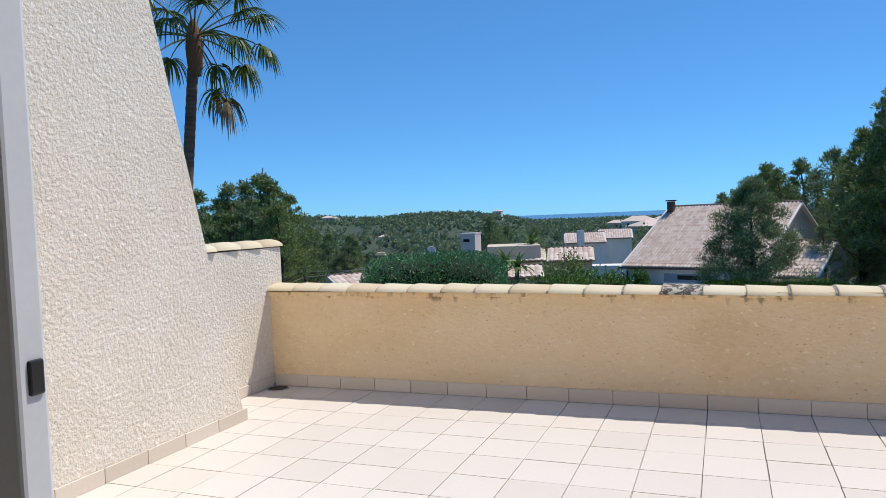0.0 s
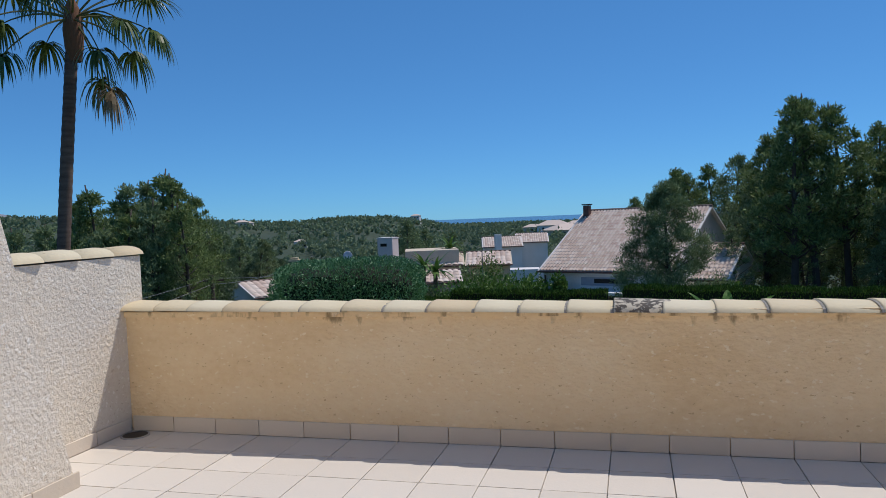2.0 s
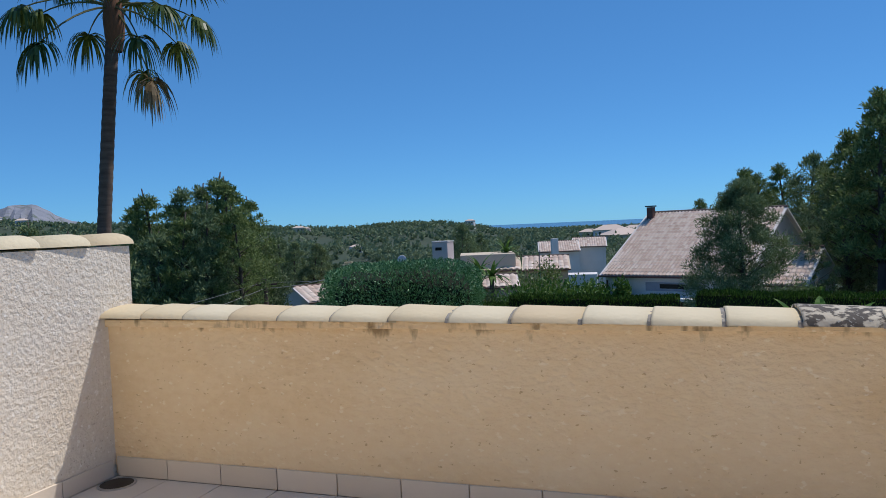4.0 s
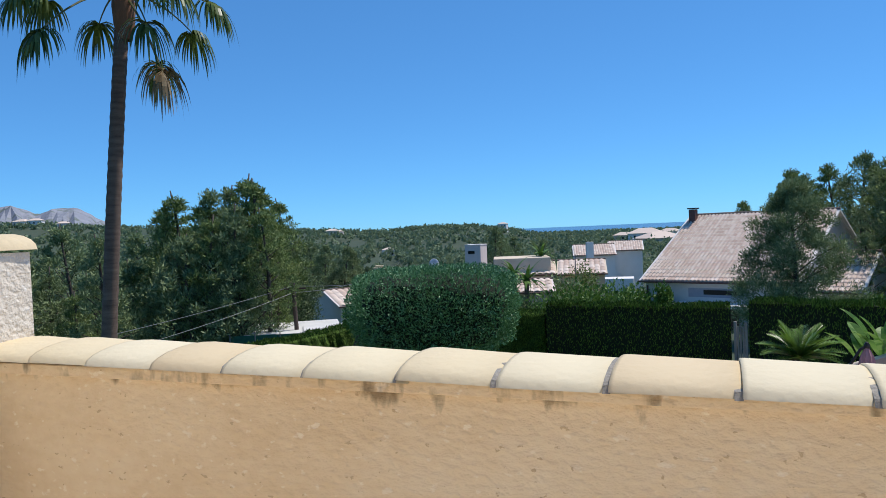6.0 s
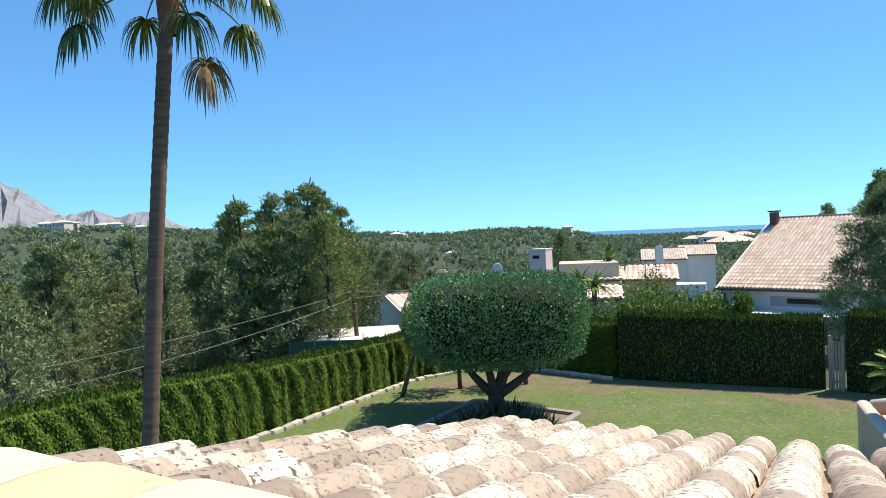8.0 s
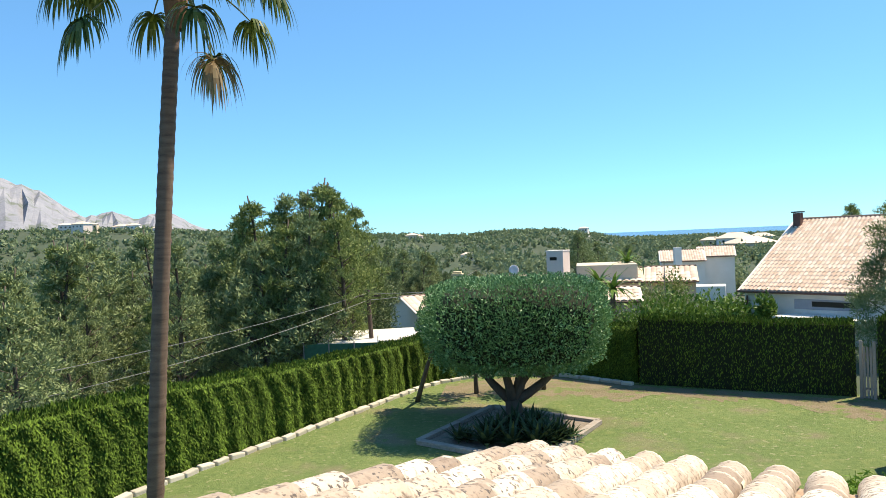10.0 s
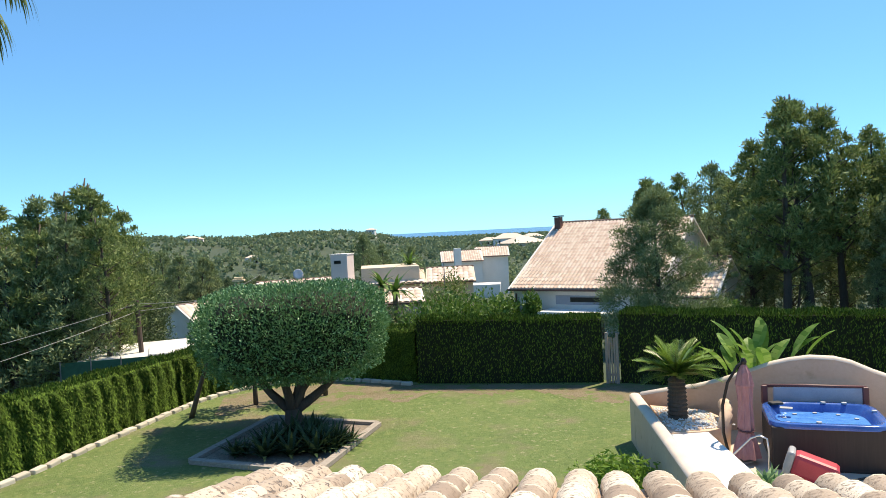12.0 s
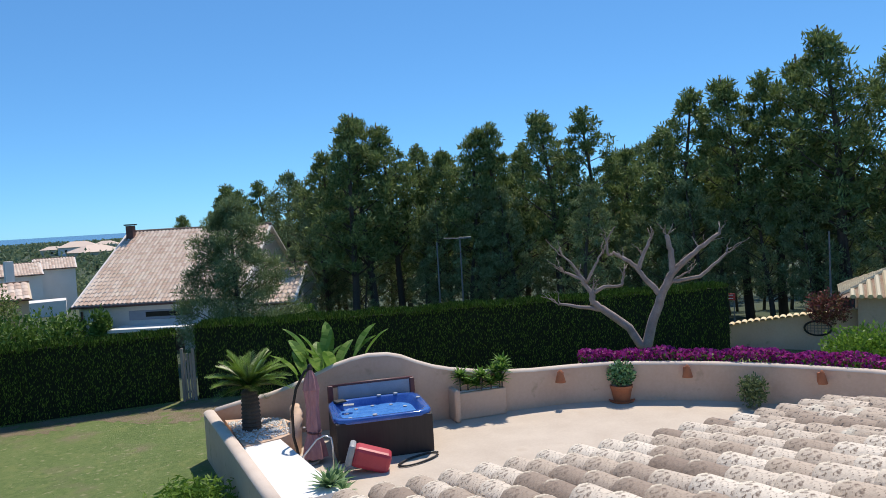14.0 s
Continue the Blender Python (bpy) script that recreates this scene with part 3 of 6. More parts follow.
# ---- the house behind the camera: wall with the sliding door, a plain room ----
def make_house_shell():
    g = Geo()
    g.box((-2.4, 0.55, 1.45), (3.2, 0.24, 2.9))
    g.box((4.1, 0.55, 1.45), (3.0, 0.24, 2.9))
    g.box((0.9, 0.55, 2.55), (3.4, 0.24, 0.7))
    structure("wall_house", g, TAN, "tan rendered house wall with a wide door opening", HOUSE, "wall")
    g = Geo()
    g.box((-4.0, -1.6, 1.45), (0.2, 4.05, 2.9)).box((5.7, -1.6, 1.45), (0.2, 4.05, 2.9)).box((0.85, -3.7, 1.45), (9.9, 0.2, 2.9))
    structure("wall_room", g, WHITE, "plain white walls of the room behind the terrace", HOUSE, "wall")
    structure("floor_room", Geo().box((0.85, -1.6, -0.14), (9.5, 4.05, 0.26)), TILE_FLOOR, "plain pale tiled room floor", HOUSE, "floor")
    structure("ceiling", Geo().box((0.85, -1.55, 2.96), (9.9, 4.45, 0.12)), WHITE, "plain white room ceiling", HOUSE, "ceiling")
    g = Geo()
    g.box((-3.66, 1.55, 1.45), (0.2, 1.78, 2.9)).box((5.7, 3.1, 0.5), (0.2, 4.85, 1.0))
    structure("wall_terrace_end", g, TAN, "plain tan walls closing the terrace ends", HOUSE, "wall")
    d = empty("sliding_door", label="open white aluminium sliding door seen edge-on", category="door")
    d.matrix_basis = HOUSE @ pose(-0.115, 0.70, 0)
    part("stile", Geo().box((0.0, 0, 1.06), (0.055, 0.045, 2.08), bevel=0.006), ALU, d)
    part("seal", Geo().box((-0.045, 0.0, 1.06), (0.03, 0.03, 2.05)), DARK_RUBBER, d)
    part("panel", Geo().box((-0.47, -0.01, 1.06), (0.80, 0.03, 2.02), bevel=0.004), ALU, d)
    part("latch", Geo().box((0.028, 0.004, 1.285), (0.008, 0.022, 0.046), bevel=0.003), BLACK, d)


make_house_shell()

# ---- the tiled roof below the parapet ----
ROOF_B0, ROOF_B1, ROOF_Z0, ROOF_Z1 = 5.76, 9.42, 0.72, -0.065


def roof_tile():
    """A half-round clay tile along y (down-slope = +y), wide end low."""
    seg, length, r0, r1, t = 7, 0.40, 0.082, 0.100, 0.013
    g = Geo()
    verts, faces = [], []
    for y, r, lift in ((-length / 2, r0, 0.0), (length / 2, r1, 0.018)):
        for k in (0, 1):
            for i in range(seg + 1):
                w = math.pi * i / seg
                rr = r - t * k
                verts.append((rr * math.cos(w), y, lift + rr * 0.92 * math.sin(w)))
    n = seg + 1
    for i in range(seg):
        faces.append((i, i + 1, 2 * n + i + 1, 2 * n + i))
        faces.append((n + i + 1, n + i, 3 * n + i, 3 * n + i + 1))
        faces.append((2 * n + i, 2 * n + i + 1, 3 * n + i + 1, 3 * n + i))
    g.add(verts, faces)
    return g


def make_roof():
    run = ROOF_B1 - ROOF_B0
    slope = math.degrees(math.atan2(ROOF_Z0 - ROOF_Z1, run))
    long = math.hypot(run, ROOF_Z0 - ROOF_Z1)
    roof = empty("tiled_roof", label="low-pitched roof of weathered curved clay tiles with lichen", category="roof", kind="structure")
    roof.matrix_basis = HOUSE @ pose(0, ROOF_B0, ROOF_Z0, -slope, 0, 0)
    a0, a1, pitch = -2.93, 4.25, 0.225
    g = Geo()
    g.box(((a0 + a1) / 2, long / 2 - 0.06, -0.06), (a1 - a0, long - 0.1, 0.09))
    part("deck", g, ROOF_UNDER, roof, "mortar-bedded roof deck")
    rng = random.Random(11)
    tile = roof_tile().mesh("clay_tile", ROOF, True)
    src = roof_tile()
    rest, chan = Geo(), Geo()
    cols = int((a1 - a0) / pitch) + 1
    step = 0.298
    rows = int(long / step) + 1
    for c in range(cols):
        a = a0 + 0.06 + c * pitch
        near = -2.3 < a < 2.9
        for r in range(rows):
            if long + 0.02 - 0.2 - r * step < 0.16:
                continue
            s = long + 0.02 - 0.2 - r * step
            m = pose(a + rng.uniform(-0.010, 0.010), s + rng.uniform(-0.012, 0.012), 0.0 + rng.uniform(-0.004, 0.008), rng.uniform(-1.4, 0.8), rng.uniform(-3, 3), rng.uniform(-2.6, 2.6))
            if near:
                ob = new("clay_tile", tile)
                ob.parent = roof
                ob.matrix_basis = m
            else:
                rest.add([m @ Vector(p) for p in src.v], src.f)
            # channel tile between the columns
            y0, y1 = s - 0.21, s + 0.2
            xs = [(-0.095, 0.035), (-0.05, -0.008), (0.0, -0.02), (0.05, -0.008), (0.095, 0.035)]
            xc = a + pitch / 2
            v = [(xc + x, y0, z) for x, z in xs] + [(xc + x, y1, z + 0.02) for x, z in xs]
            chan.add(v, [(i, i + 1, i + 6, i + 5) for i in range(4)])
    q = part("clay_tiles_rest", rest, ROOF_J, roof, smooth=True)
    q["kind"] = "stuff"
    q = part("channel_tiles", chan, ROOF_UNDER, roof, "recessed channel tiles with mortar", smooth=True)
    q["kind"] = "stuff"
    # lower storey under the roof
    g = Geo()
    g.box(((a0 + a1) / 2, 7.35, -2.2), (a1 - a0 - 0.5, 3.5, 3.6))
    structure("wall_lower_storey", g, GARDEN_WALL, "rendered lower storey under the tiled roof", HOUSE, "wall")
    g = Geo()
    g.box(((A_LOW + A_END) / 2, 3.1, -2.2), (A_END - A_LOW - 0.1, 5.0, 3.6))
    structure("wall_below_terrace", g, GARDEN_WALL, "rendered storey below the terrace", HOUSE, "wall")


make_roof()


# ---- the garden ----
def make_lawn():
    poly = [(-9.5, 9.0), (7.0, 9.0), (28, 5), (30, 18), (24.6, 18.2), (10.9, 27.9), (10.0, 28.2), (4.4, 30.2), (1.6, 32.2), (0.6, 32.6), (-1.3, 32.3), (-3.5, 30.3), (-5.8, 25.0), (-7.7, 20.9), (-9.2, 17.5)]
    g = Geo()
    g.add([(x, y, LAWN_Z) for x, y in poly], [tuple(range(len(poly)))])
    structure("lawn", g, LAWN, "mown green lawn with dry brownish patches", category="lawn")


def make_dry_strip():
    """Worn, brownish turf along the foot of the far hedge."""
    rng = random.Random(5)
    back, front = [], []
    m = 90
    for i in range(m):
        x = -2.4 + 13.2 * i / (m - 1)
        y = float(np.interp(x, [-2.4, 0.6, 4.3, 10.0, 11.4], [30.5, 32.1, 29.8, 27.4, 26.5]))
        w = 2.2 + 1.1 * math.sin(x * 0.55 + 1.2) + 0.4 * math.sin(x * 2.3) + rng.uniform(-0.22, 0.22)
        back.append((x, y, LAWN_Z + 0.004))
        front.append((x, y - max(0.4, w), LAWN_Z + 0.004))
    g = Geo()
    g.add(back + front, [(i, m + i, m + i + 1, i + 1) for i in range(m - 1)])
    structure("dry_turf_strip", g, DRY_LAWN, "worn brownish turf along the hedge foot", category="lawn")


make_lawn()
make_dry_strip()


def hedge(name, path, depth, tops, density, label, seed, both=False, width=0.022, up=0.1):
    """A clipped hedge along a path (its front line), depth behind it to the left of the way."""
    rng = np.random.default_rng(seed)
    pts = np.array(path, float)
    h = empty(name, (pts[0][0], pts[0][1], LAWN_Z), 0, label, "hedge")
    o = np.array([pts[0][0], pts[0][1], LAWN_Z])
    core = Geo()
    quads = []
    seg = np.diff(pts, axis=0)
    nrm = unit(np.stack([-seg[:, 1], seg[:, 0]], 1))
    vn = np.vstack([nrm[:1], (nrm[:-1] + nrm[1:]) / 2, nrm[-1:]])
    vn = unit(vn)
    bk = pts + vn * depth
    inset = 0.12
    f, b = pts + vn * inset, bk - vn * inset
    verts, n = [], len(pts)
    for i in range(n):
        zt = tops[i] - 0.06
        verts += [(f[i][0], f[i][1], LAWN_Z), (f[i][0], f[i][1], zt), (b[i][0], b[i][1], zt), (b[i][0], b[i][1], LAWN_Z)]
    faces = [(4 * i + k, 4 * i + 4 + k, 4 * i + 5 + k, 4 * i + 1 + k) for i in range(n - 1) for k in range(3)]
    faces += [(3, 2, 1, 0), tuple(4 * (n - 1) + k for k in range(4))]
    core.add([np.array(p) - o for p in verts], faces)
    # the filling carries the hedge's inner shade as its colour
    part("core", core, INNER_SHADE, h)
    for i in range(n - 1):
        L = np.linalg.norm(seg[i])
        H = (tops[i] + tops[i + 1]) / 2 - LAWN_Z
        faces_to_do = [("front", density), ("top", 950)] + ([("back", density)] if both else [])
        for kind, dens in faces_to_do:
            m = int(L * (H if kind != "top" else depth) * dens)
            s = rng.uniform(0, 1, m)
            zt = tops[i] + (tops[i + 1] - tops[i]) * s
            base = pts[i] + seg[i] * s[:, None]
            v = vn[i] + (vn[i + 1] - vn[i]) * s[:, None]
            wave = 0.05 * np.sin(s * L * 2.1 + i) + 0.03 * np.sin(s * L * 7.3)
            if kind == "top":
                k = rng.uniform(0, depth, m)
                c = np.column_stack([base + v * k[:, None], zt - rng.uniform(-0.05, 0.08, m) + wave * 0.6])
                ax = np.tile([[0, 0, 1.0]], (m, 1))
            else:
                z = LAWN_Z + (zt - LAWN_Z) * rng.uniform(0.0, 1.0, m)
                clump = 0.06 * np.sin(s * L * 9 + np.sin(z * 3) * 1.5) * np.sin(z * 4 + s * L * 2)
                k = rng.uniform(-0.05, 0.07, m) + wave + clump
                if kind == "back":
                    k = depth - k
                c = np.column_stack([base + v * k[:, None], z])
                ax = np.column_stack([(-v if kind == "front" else v) * 0.45, np.full(m, 0.9)])
            # flat sprays: they hang upright and face outwards and up
            if kind == "top":
                quads.append(leaves(rng, c - o, ax, 0.13, 0.034, 0.35))
                continue
            facing = np.column_stack([-v if kind == "front" else v, np.full(m, up)])
            facing = unit(facing + rng.normal(0, 0.25, (m, 3)))
            along = unit(ax + rng.normal(0, 0.22, (m, 3)))
            side = unit(np.cross(along, facing)) * width * rng.uniform(0.7, 1.3, (m, 1))
            along = unit(np.cross(facing, side)) * width * 3.6 * rng.uniform(0.7, 1.3, (m, 1))
            cc = c - o
            quads.append(np.stack([cc - along - side * 0.5, cc - along * 0.2 + side, cc + along, cc - along * 0.2 - side], 1))
    leaf_part("foliage", quads, HEDGE, h)
    return h


hedge("hedge", [(-9.6, 15.5), (-7.75, 20.4), (-5.85, 24.5), (-3.65, 29.6), (-2.9, 31.0), (-1.4, 32.2), (0.6, 32.6), (2.0, 31.9), (4.2, 30.4)], 1.0, [-1.72, -1.9, -2.14, -2.3, -2.25, -2.15, -2.05, -2.0, -2.0], 2300, "long clipped cypress hedge in full sun along the lawn edge", 21, width=0.017, up=0.75)
# few narrow sprays let the near-black core show, so shade is built in
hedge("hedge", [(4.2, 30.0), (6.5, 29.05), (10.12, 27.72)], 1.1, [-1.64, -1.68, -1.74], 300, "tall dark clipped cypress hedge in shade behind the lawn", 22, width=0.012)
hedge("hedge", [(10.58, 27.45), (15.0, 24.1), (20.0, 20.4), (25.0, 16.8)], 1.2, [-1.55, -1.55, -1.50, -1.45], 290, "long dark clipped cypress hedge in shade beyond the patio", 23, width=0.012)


def make_edging():
    rng = random.Random(5)
    path = [(-9.4, 15.6), (-7.55, 20.4), (-5.65, 24.5), (-3.45, 29.5), (-2.7, 30.8), (-1.3, 31.9), (0.6, 32.25), (2.0, 31.5), (4.0, 29.9)]
    stone = Geo().box((0, 0, 0), (0.40, 0.2, 0.16), bevel=0.035).mesh("edging_stone", STONE)
    for (x0, y0), (x1, y1) in zip(path, path[1:]):
        L = math.hypot(x1 - x0, y1 - y0)
        k = int(L / 0.42)
        ang = math.degrees(math.atan2(y1 - y0, x1 - x0))
        for i in range(k):
            s = (i + 0.5) / k
            ob = new("edging_stone", stone)
            ob.matrix_basis = pose(x0 + (x1 - x0) * s + rng.uniform(-0.03, 0.03), y0 + (y1 - y0) * s + rng.uniform(-0.03, 0.03), LAWN_Z + 0.03, rng.uniform(-4, 4), rng.uniform(-4, 4), ang + rng.uniform(-9, 9))
            tagged(ob, "pale rough edging stone along the hedge foot", "stone", "edging stones along the lawn")


make_edging()


def make_bed():
    F, R, L = Vector((0.70, 21.50)), Vector((2.40, 25.10)), Vector((-2.28, 23.32))
    Bk = L + R - F
    corners = [F, R, Bk, L]
    bed = empty("planting_bed", (0.2, 24.6, LAWN_Z), 0, "planting bed edged with weathered sleepers and filled with gravel", "flower bed")
    o = Vector((0.2, 24.6))
    g = Geo()
    g.add([(p.x - o.x, p.y - o.y, 0.03) for p in corners], [(0, 1, 2, 3)])
    part("gravel", g, GRAVEL, bed, "brown gravel")
    for p, q in zip(corners, corners[1:] + corners[:1]):
        d = q - p
        for s0, s1 in ((0.0, 0.5), (0.5, 1.0)):
            a, b = p + d * s0, p + d * s1
            c = (a + b) / 2 - o
            g = Geo().box((c.x, c.y, 0.06), ((b - a).length - 0.02, 0.2, 0.12), math.degrees(math.atan2(d.y, d.x)), 0.012)
            part("sleeper", g, SLEEPER, bed)
    rng = np.random.default_rng(14)
    for k in range(30):
        x, y = 0.35 + rng.normal(0, 0.75), 23.75 + rng.normal(0, 0.55)
        tall = rng.uniform(0.45, 0.85)
        rosette("agave", (x, y, LAWN_Z + 0.03), tall, 26, int(rng.integers(1e6)), "agave rosette growing in the bed, tree shade put into its dark green", "agave", AGAVE, 0.35, 0.2)


def blade(base, way, length, width, droop, segs=3):
    """Quads of one arching strap leaf."""
    base, way = np.array(base, float), np.array(way, float)
    side = np.cross(way, [0, 0, 1.0])
    side = side / max(np.linalg.norm(side), 1e-6)
    pts, out = [], []
    p, w = base.copy(), way / np.linalg.norm(way)
    for i in range(segs + 1):
        k = i / segs
        half = side * width * 0.5 * (1 - k) ** 0.7 * (1.0 if i else 0.75)
        pts.append((p - half, p + half))
        p = p + w * length / segs
        w = w + np.array([0, 0, -droop / segs])
        w = w / np.linalg.norm(w)
    for i in range(segs):
        out.append([pts[i][0], pts[i][1], pts[i + 1][1], pts[i + 1][0]])
    return out


def rosette(name, at, size, count, seed, label, category, mat=None, flat=0.5, wide=0.32):
    rng = np.random.default_rng(seed)
    r = empty(name, at, 0, label, category)
    quads = []
    for i in range(count):
        a, e = i * 2.399, flat + (1.25 - flat) * (i / count)
        way = (math.cos(a) * math.cos(e), math.sin(a) * math.cos(e), math.sin(e))
        quads += blade((0, 0, 0), way, size * rng.uniform(0.8, 1.15), size * (wide if mat else 0.22), 0.7)
    leaf_part("leaves", [np.array(quads)], mat or SUCCULENT, r)
    return r


make_bed()


# ---- trees ----
def limb(g, p, q, r0, r1, rng, bend=0.12, seg=6, n=4):
    p, q = np.array(p, float), np.array(q, float)
    L = np.linalg.norm(q - p)
    pts = []
    off = rng.normal(0, bend * L, 3)
    for i in range(n + 1):
        k = i / n
        pts.append(p + (q - p) * k + off * math.sin(math.pi * k) * 0.6)
    g.tube(pts, [r0 + (r1 - r0) * i / n for i in range(n + 1)], seg)


def pine_tree(name, seed, height, crown_base, spread, n_clump, per, leaf, mat, label, category="pine tree", lean=0.04, taper=1.0, clump=(0.40, 0.85)):
    """A tree with its foot at the origin; crown of many needle clumps on limbs."""
    rng = np.random.default_rng(seed)
    t = empty(name, (0, 0, 0), 0, label, category)
    g = Geo()
    top = np.array([rng.normal(0, lean) * height, rng.normal(0, lean) * height, height * 0.93])
    pts = [np.zeros(3) + top * k + np.array([math.sin(k * 5 + seed) * 0.02 * height * k, math.cos(k * 4 + seed) * 0.02 * height * k, 0]) for k in np.linspace(0, 1, 9)]
    r0 = 0.013 * height + 0.06
    g.tube(pts, [r0 * (1 - 0.86 * k) for k in np.linspace(0, 1, 9)], 8)
    quads = []
    for i in range(n_clump):
        u = crown_base + (1 - crown_base) * (i + rng.uniform(0, 1)) / n_clump
        v = (u - crown_base) / (1 - crown_base)
        prof = math.sin(math.pi * min(1, 0.18 + 0.80 * v)) ** 0.8 * (1 - 0.35 * v * taper)
        rad = spread * prof * math.sqrt(rng.uniform(0.1, 1.0))
        ang = i * 2.399 + rng.uniform(-0.5, 0.5)
        on = np.array([np.interp(u * 0.95, np.linspace(0, 1, 9), [p[k] for p in pts]) for k in range(3)])
        c = on + np.array([math.cos(ang) * rad, math.sin(ang) * rad, rng.uniform(-0.1, 0.5)])
        if i % 2 == 0:
            limb(g, on - np.array([0, 0, min(0.5 * rad, on[2] * 0.4)]), c, 0.02 + 0.012 * (1 - v) * height * 0.3, 0.012, rng, 0.08, 5, 3)
        rr = rng.uniform(*clump) * (1 - 0.35 * v)
        pc, d = ellipsoid_points(rng, per, c, (rr, rr, rr * 0.75), 0.25)
        quads.append(leaves(rng, pc, d * 0.8 + np.array([0, 0, 0.55]), leaf[0], leaf[1], 0.55))
    # dead twigs below the crown
    for i in range(5):
        h = height * rng.uniform(0.2, max(0.25, crown_base))
        a = rng.uniform(0, 6.28)
        on = np.array([np.interp(h / height, np.linspace(0, 1, 9), [p[k] for p in pts]) for k in range(3)])
        limb(g, on, on + np.array([math.cos(a), math.sin(a), rng.uniform(0, 0.5)]) * rng.uniform(0.5, 1.3), 0.025, 0.006, rng, 0.1, 4, 2)
    part("trunk", g, BARK, t, smooth=True)
    leaf_part("crown", quads, mat, t)
    return t


def plant_copies(src, places, group):
    """src stays at the first place; copies go to the others. places: (x, y, z, scale, turn)."""
    out = []
    for i, (x, y, z, s, w) in enumerate(places):
        m = pose(x, y, z, 0, 0, w)
        ob = src if i == 0 else copy_thing(src, m)
        ob.matrix_basis = m @ Matrix.Diagonal((s, s, s, 1))
        ob["group"] = group
        out.append(ob)
    return out


def make_woods():
    rng = random.Random(77)
    tall = [pine_tree("pine_tree", 100 + i, 12.0, 0.30 + 0.05 * i, 2.6 - 0.15 * i, 90, 100, (0.25, 0.065), PINE, "tall dark Aleppo pine with a ragged crown beyond the hedge", lean=0.03) for i in range(3)]
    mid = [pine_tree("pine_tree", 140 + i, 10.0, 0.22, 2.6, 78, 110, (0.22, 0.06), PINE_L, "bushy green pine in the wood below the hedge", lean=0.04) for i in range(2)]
    oak = [pine_tree("oak_tree", 160 + i, 10.0, 0.18, 3.2, 80, 150, (0.20, 0.08), OAK, "broad grey-green evergreen tree in the wood", "tree", taper=0.6, clump=(0.7, 1.2)) for i in range(2)]
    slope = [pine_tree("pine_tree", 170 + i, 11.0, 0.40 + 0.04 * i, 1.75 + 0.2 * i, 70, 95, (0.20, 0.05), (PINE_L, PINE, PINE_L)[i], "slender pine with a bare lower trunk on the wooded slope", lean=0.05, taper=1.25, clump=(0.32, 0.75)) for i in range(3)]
    places = {id(t): [] for t in tall + mid + oak + slope}

    def put(t, az, d, el, h0, foot=None):
        x, y, _ = far(az, d)
        z0 = ground_at(x, y) - 0.2 if foot is None else foot
        ztop = 1.5 + d * math.tan(radians(el))
        places[id(t)].append((x, y, z0, max(0.35, 1.09 * (ztop - z0) / h0), rng.uniform(0, 360)))

    # skyline of the wood on the far side of the hedge: azimuth, elevation, distance
    for i, (az, el, d) in enumerate([(22.6, 0.9, 68), (24.5, 2.5, 66), (26.4, 3.1, 66), (28.4, 3.2, 66), (30.3, 3.0, 64), (32.6, 5.2, 48), (34.6, 7.9, 42), (36.3, 8.1, 43), (38.4, 7.2, 44), (40.3, 5.4, 46), (42.2, 5.2, 44), (44.3, 6.6, 42), (46.0, 6.6, 43), (48.2, 4.8, 46),
                                      (50.9, 7.4, 42), (53.8, 7.3, 43), (56.6, 4.4, 46), (58.4, 5.6, 42), (60.1, 7.9, 41), (62.0, 5.4, 44), (64.4, 8.7, 40), (66.6, 8.6, 41), (69.0, 9.6, 39), (70.6, 10.9, 38), (73.0, 9.3, 39), (76.0, 9.0, 39), (80.0, 9.5, 38), (85.0, 9.0, 38)]):
        put(tall[i % 3], az, d, el, 12.0)
    for i in range(26):
        az = 27 + i * 2.3 + rng.uniform(-0.8, 0.8)
        put(mid[i % 2] if i % 3 else tall[i % 2], az, rng.uniform(52, 66), rng.uniform(2.4, 4.6), 10.0 if i % 3 else 12.0)
    for i in range(22):
        az = 33 + i * 2.5 + rng.uniform(-0.8, 0.8)
        put(mid[i % 2], az, rng.uniform(37, 48), rng.uniform(-0.5, 2.6), 10.0)
    for i in range(34):
        put(mid[i % 2], 30.5 + i * 1.65 + rng.uniform(-0.6, 0.6), rng.uniform(38, 60), rng.uniform(-3.6, -0.6), 10.0)
    # the large trees past the palm
    for az, el, d in [(-22.6, 2.7, 41), (-20.8, 3.6, 42), (-18.6, 3.7, 40), (-16.6, 4.4, 41), (-14.6, 3.6, 43), (-12.9, 3.0, 45)]:
        put(oak[rng.randrange(2)], az, d + 9, el - 4.2, 10.0)
    for az, el, d in [(-22.6, 2.4, 44), (-21.2, 3.3, 43), (-20.0, 2.6, 40), (-18.9, 3.7, 42), (-17.8, 3.5, 40), (-16.8, 4.5, 42), (-15.8, 4.2, 40), (-14.9, 3.4, 43), (-13.6, 2.6, 45), (-17.3, 2.2, 38), (-19.6, 1.4, 38), (-15.0, 1.8, 37)]:
        put(slope[rng.randrange(3)], az, d, el, 11.0)
    # the wooded slope falling away past the lawn hedge
    for i in range(34):
        az = -44 + i * 0.92 + rng.uniform(-0.5, 0.5)
        d = rng.choice((24, 28, 33, 38, 46, 55)) + rng.uniform(-2, 2)
        el = np.interp(d, [22, 30, 40, 58], [-4.0, -1.5, 0.2, 1.0]) + rng.uniform(-1.0, 0.6)
        if d < 34 and az > -34:
            d += 16
        if az > -24:
            el = min(el, 0.5)
        kind = (mid + slope + mid[:1])[rng.randrange(6)]
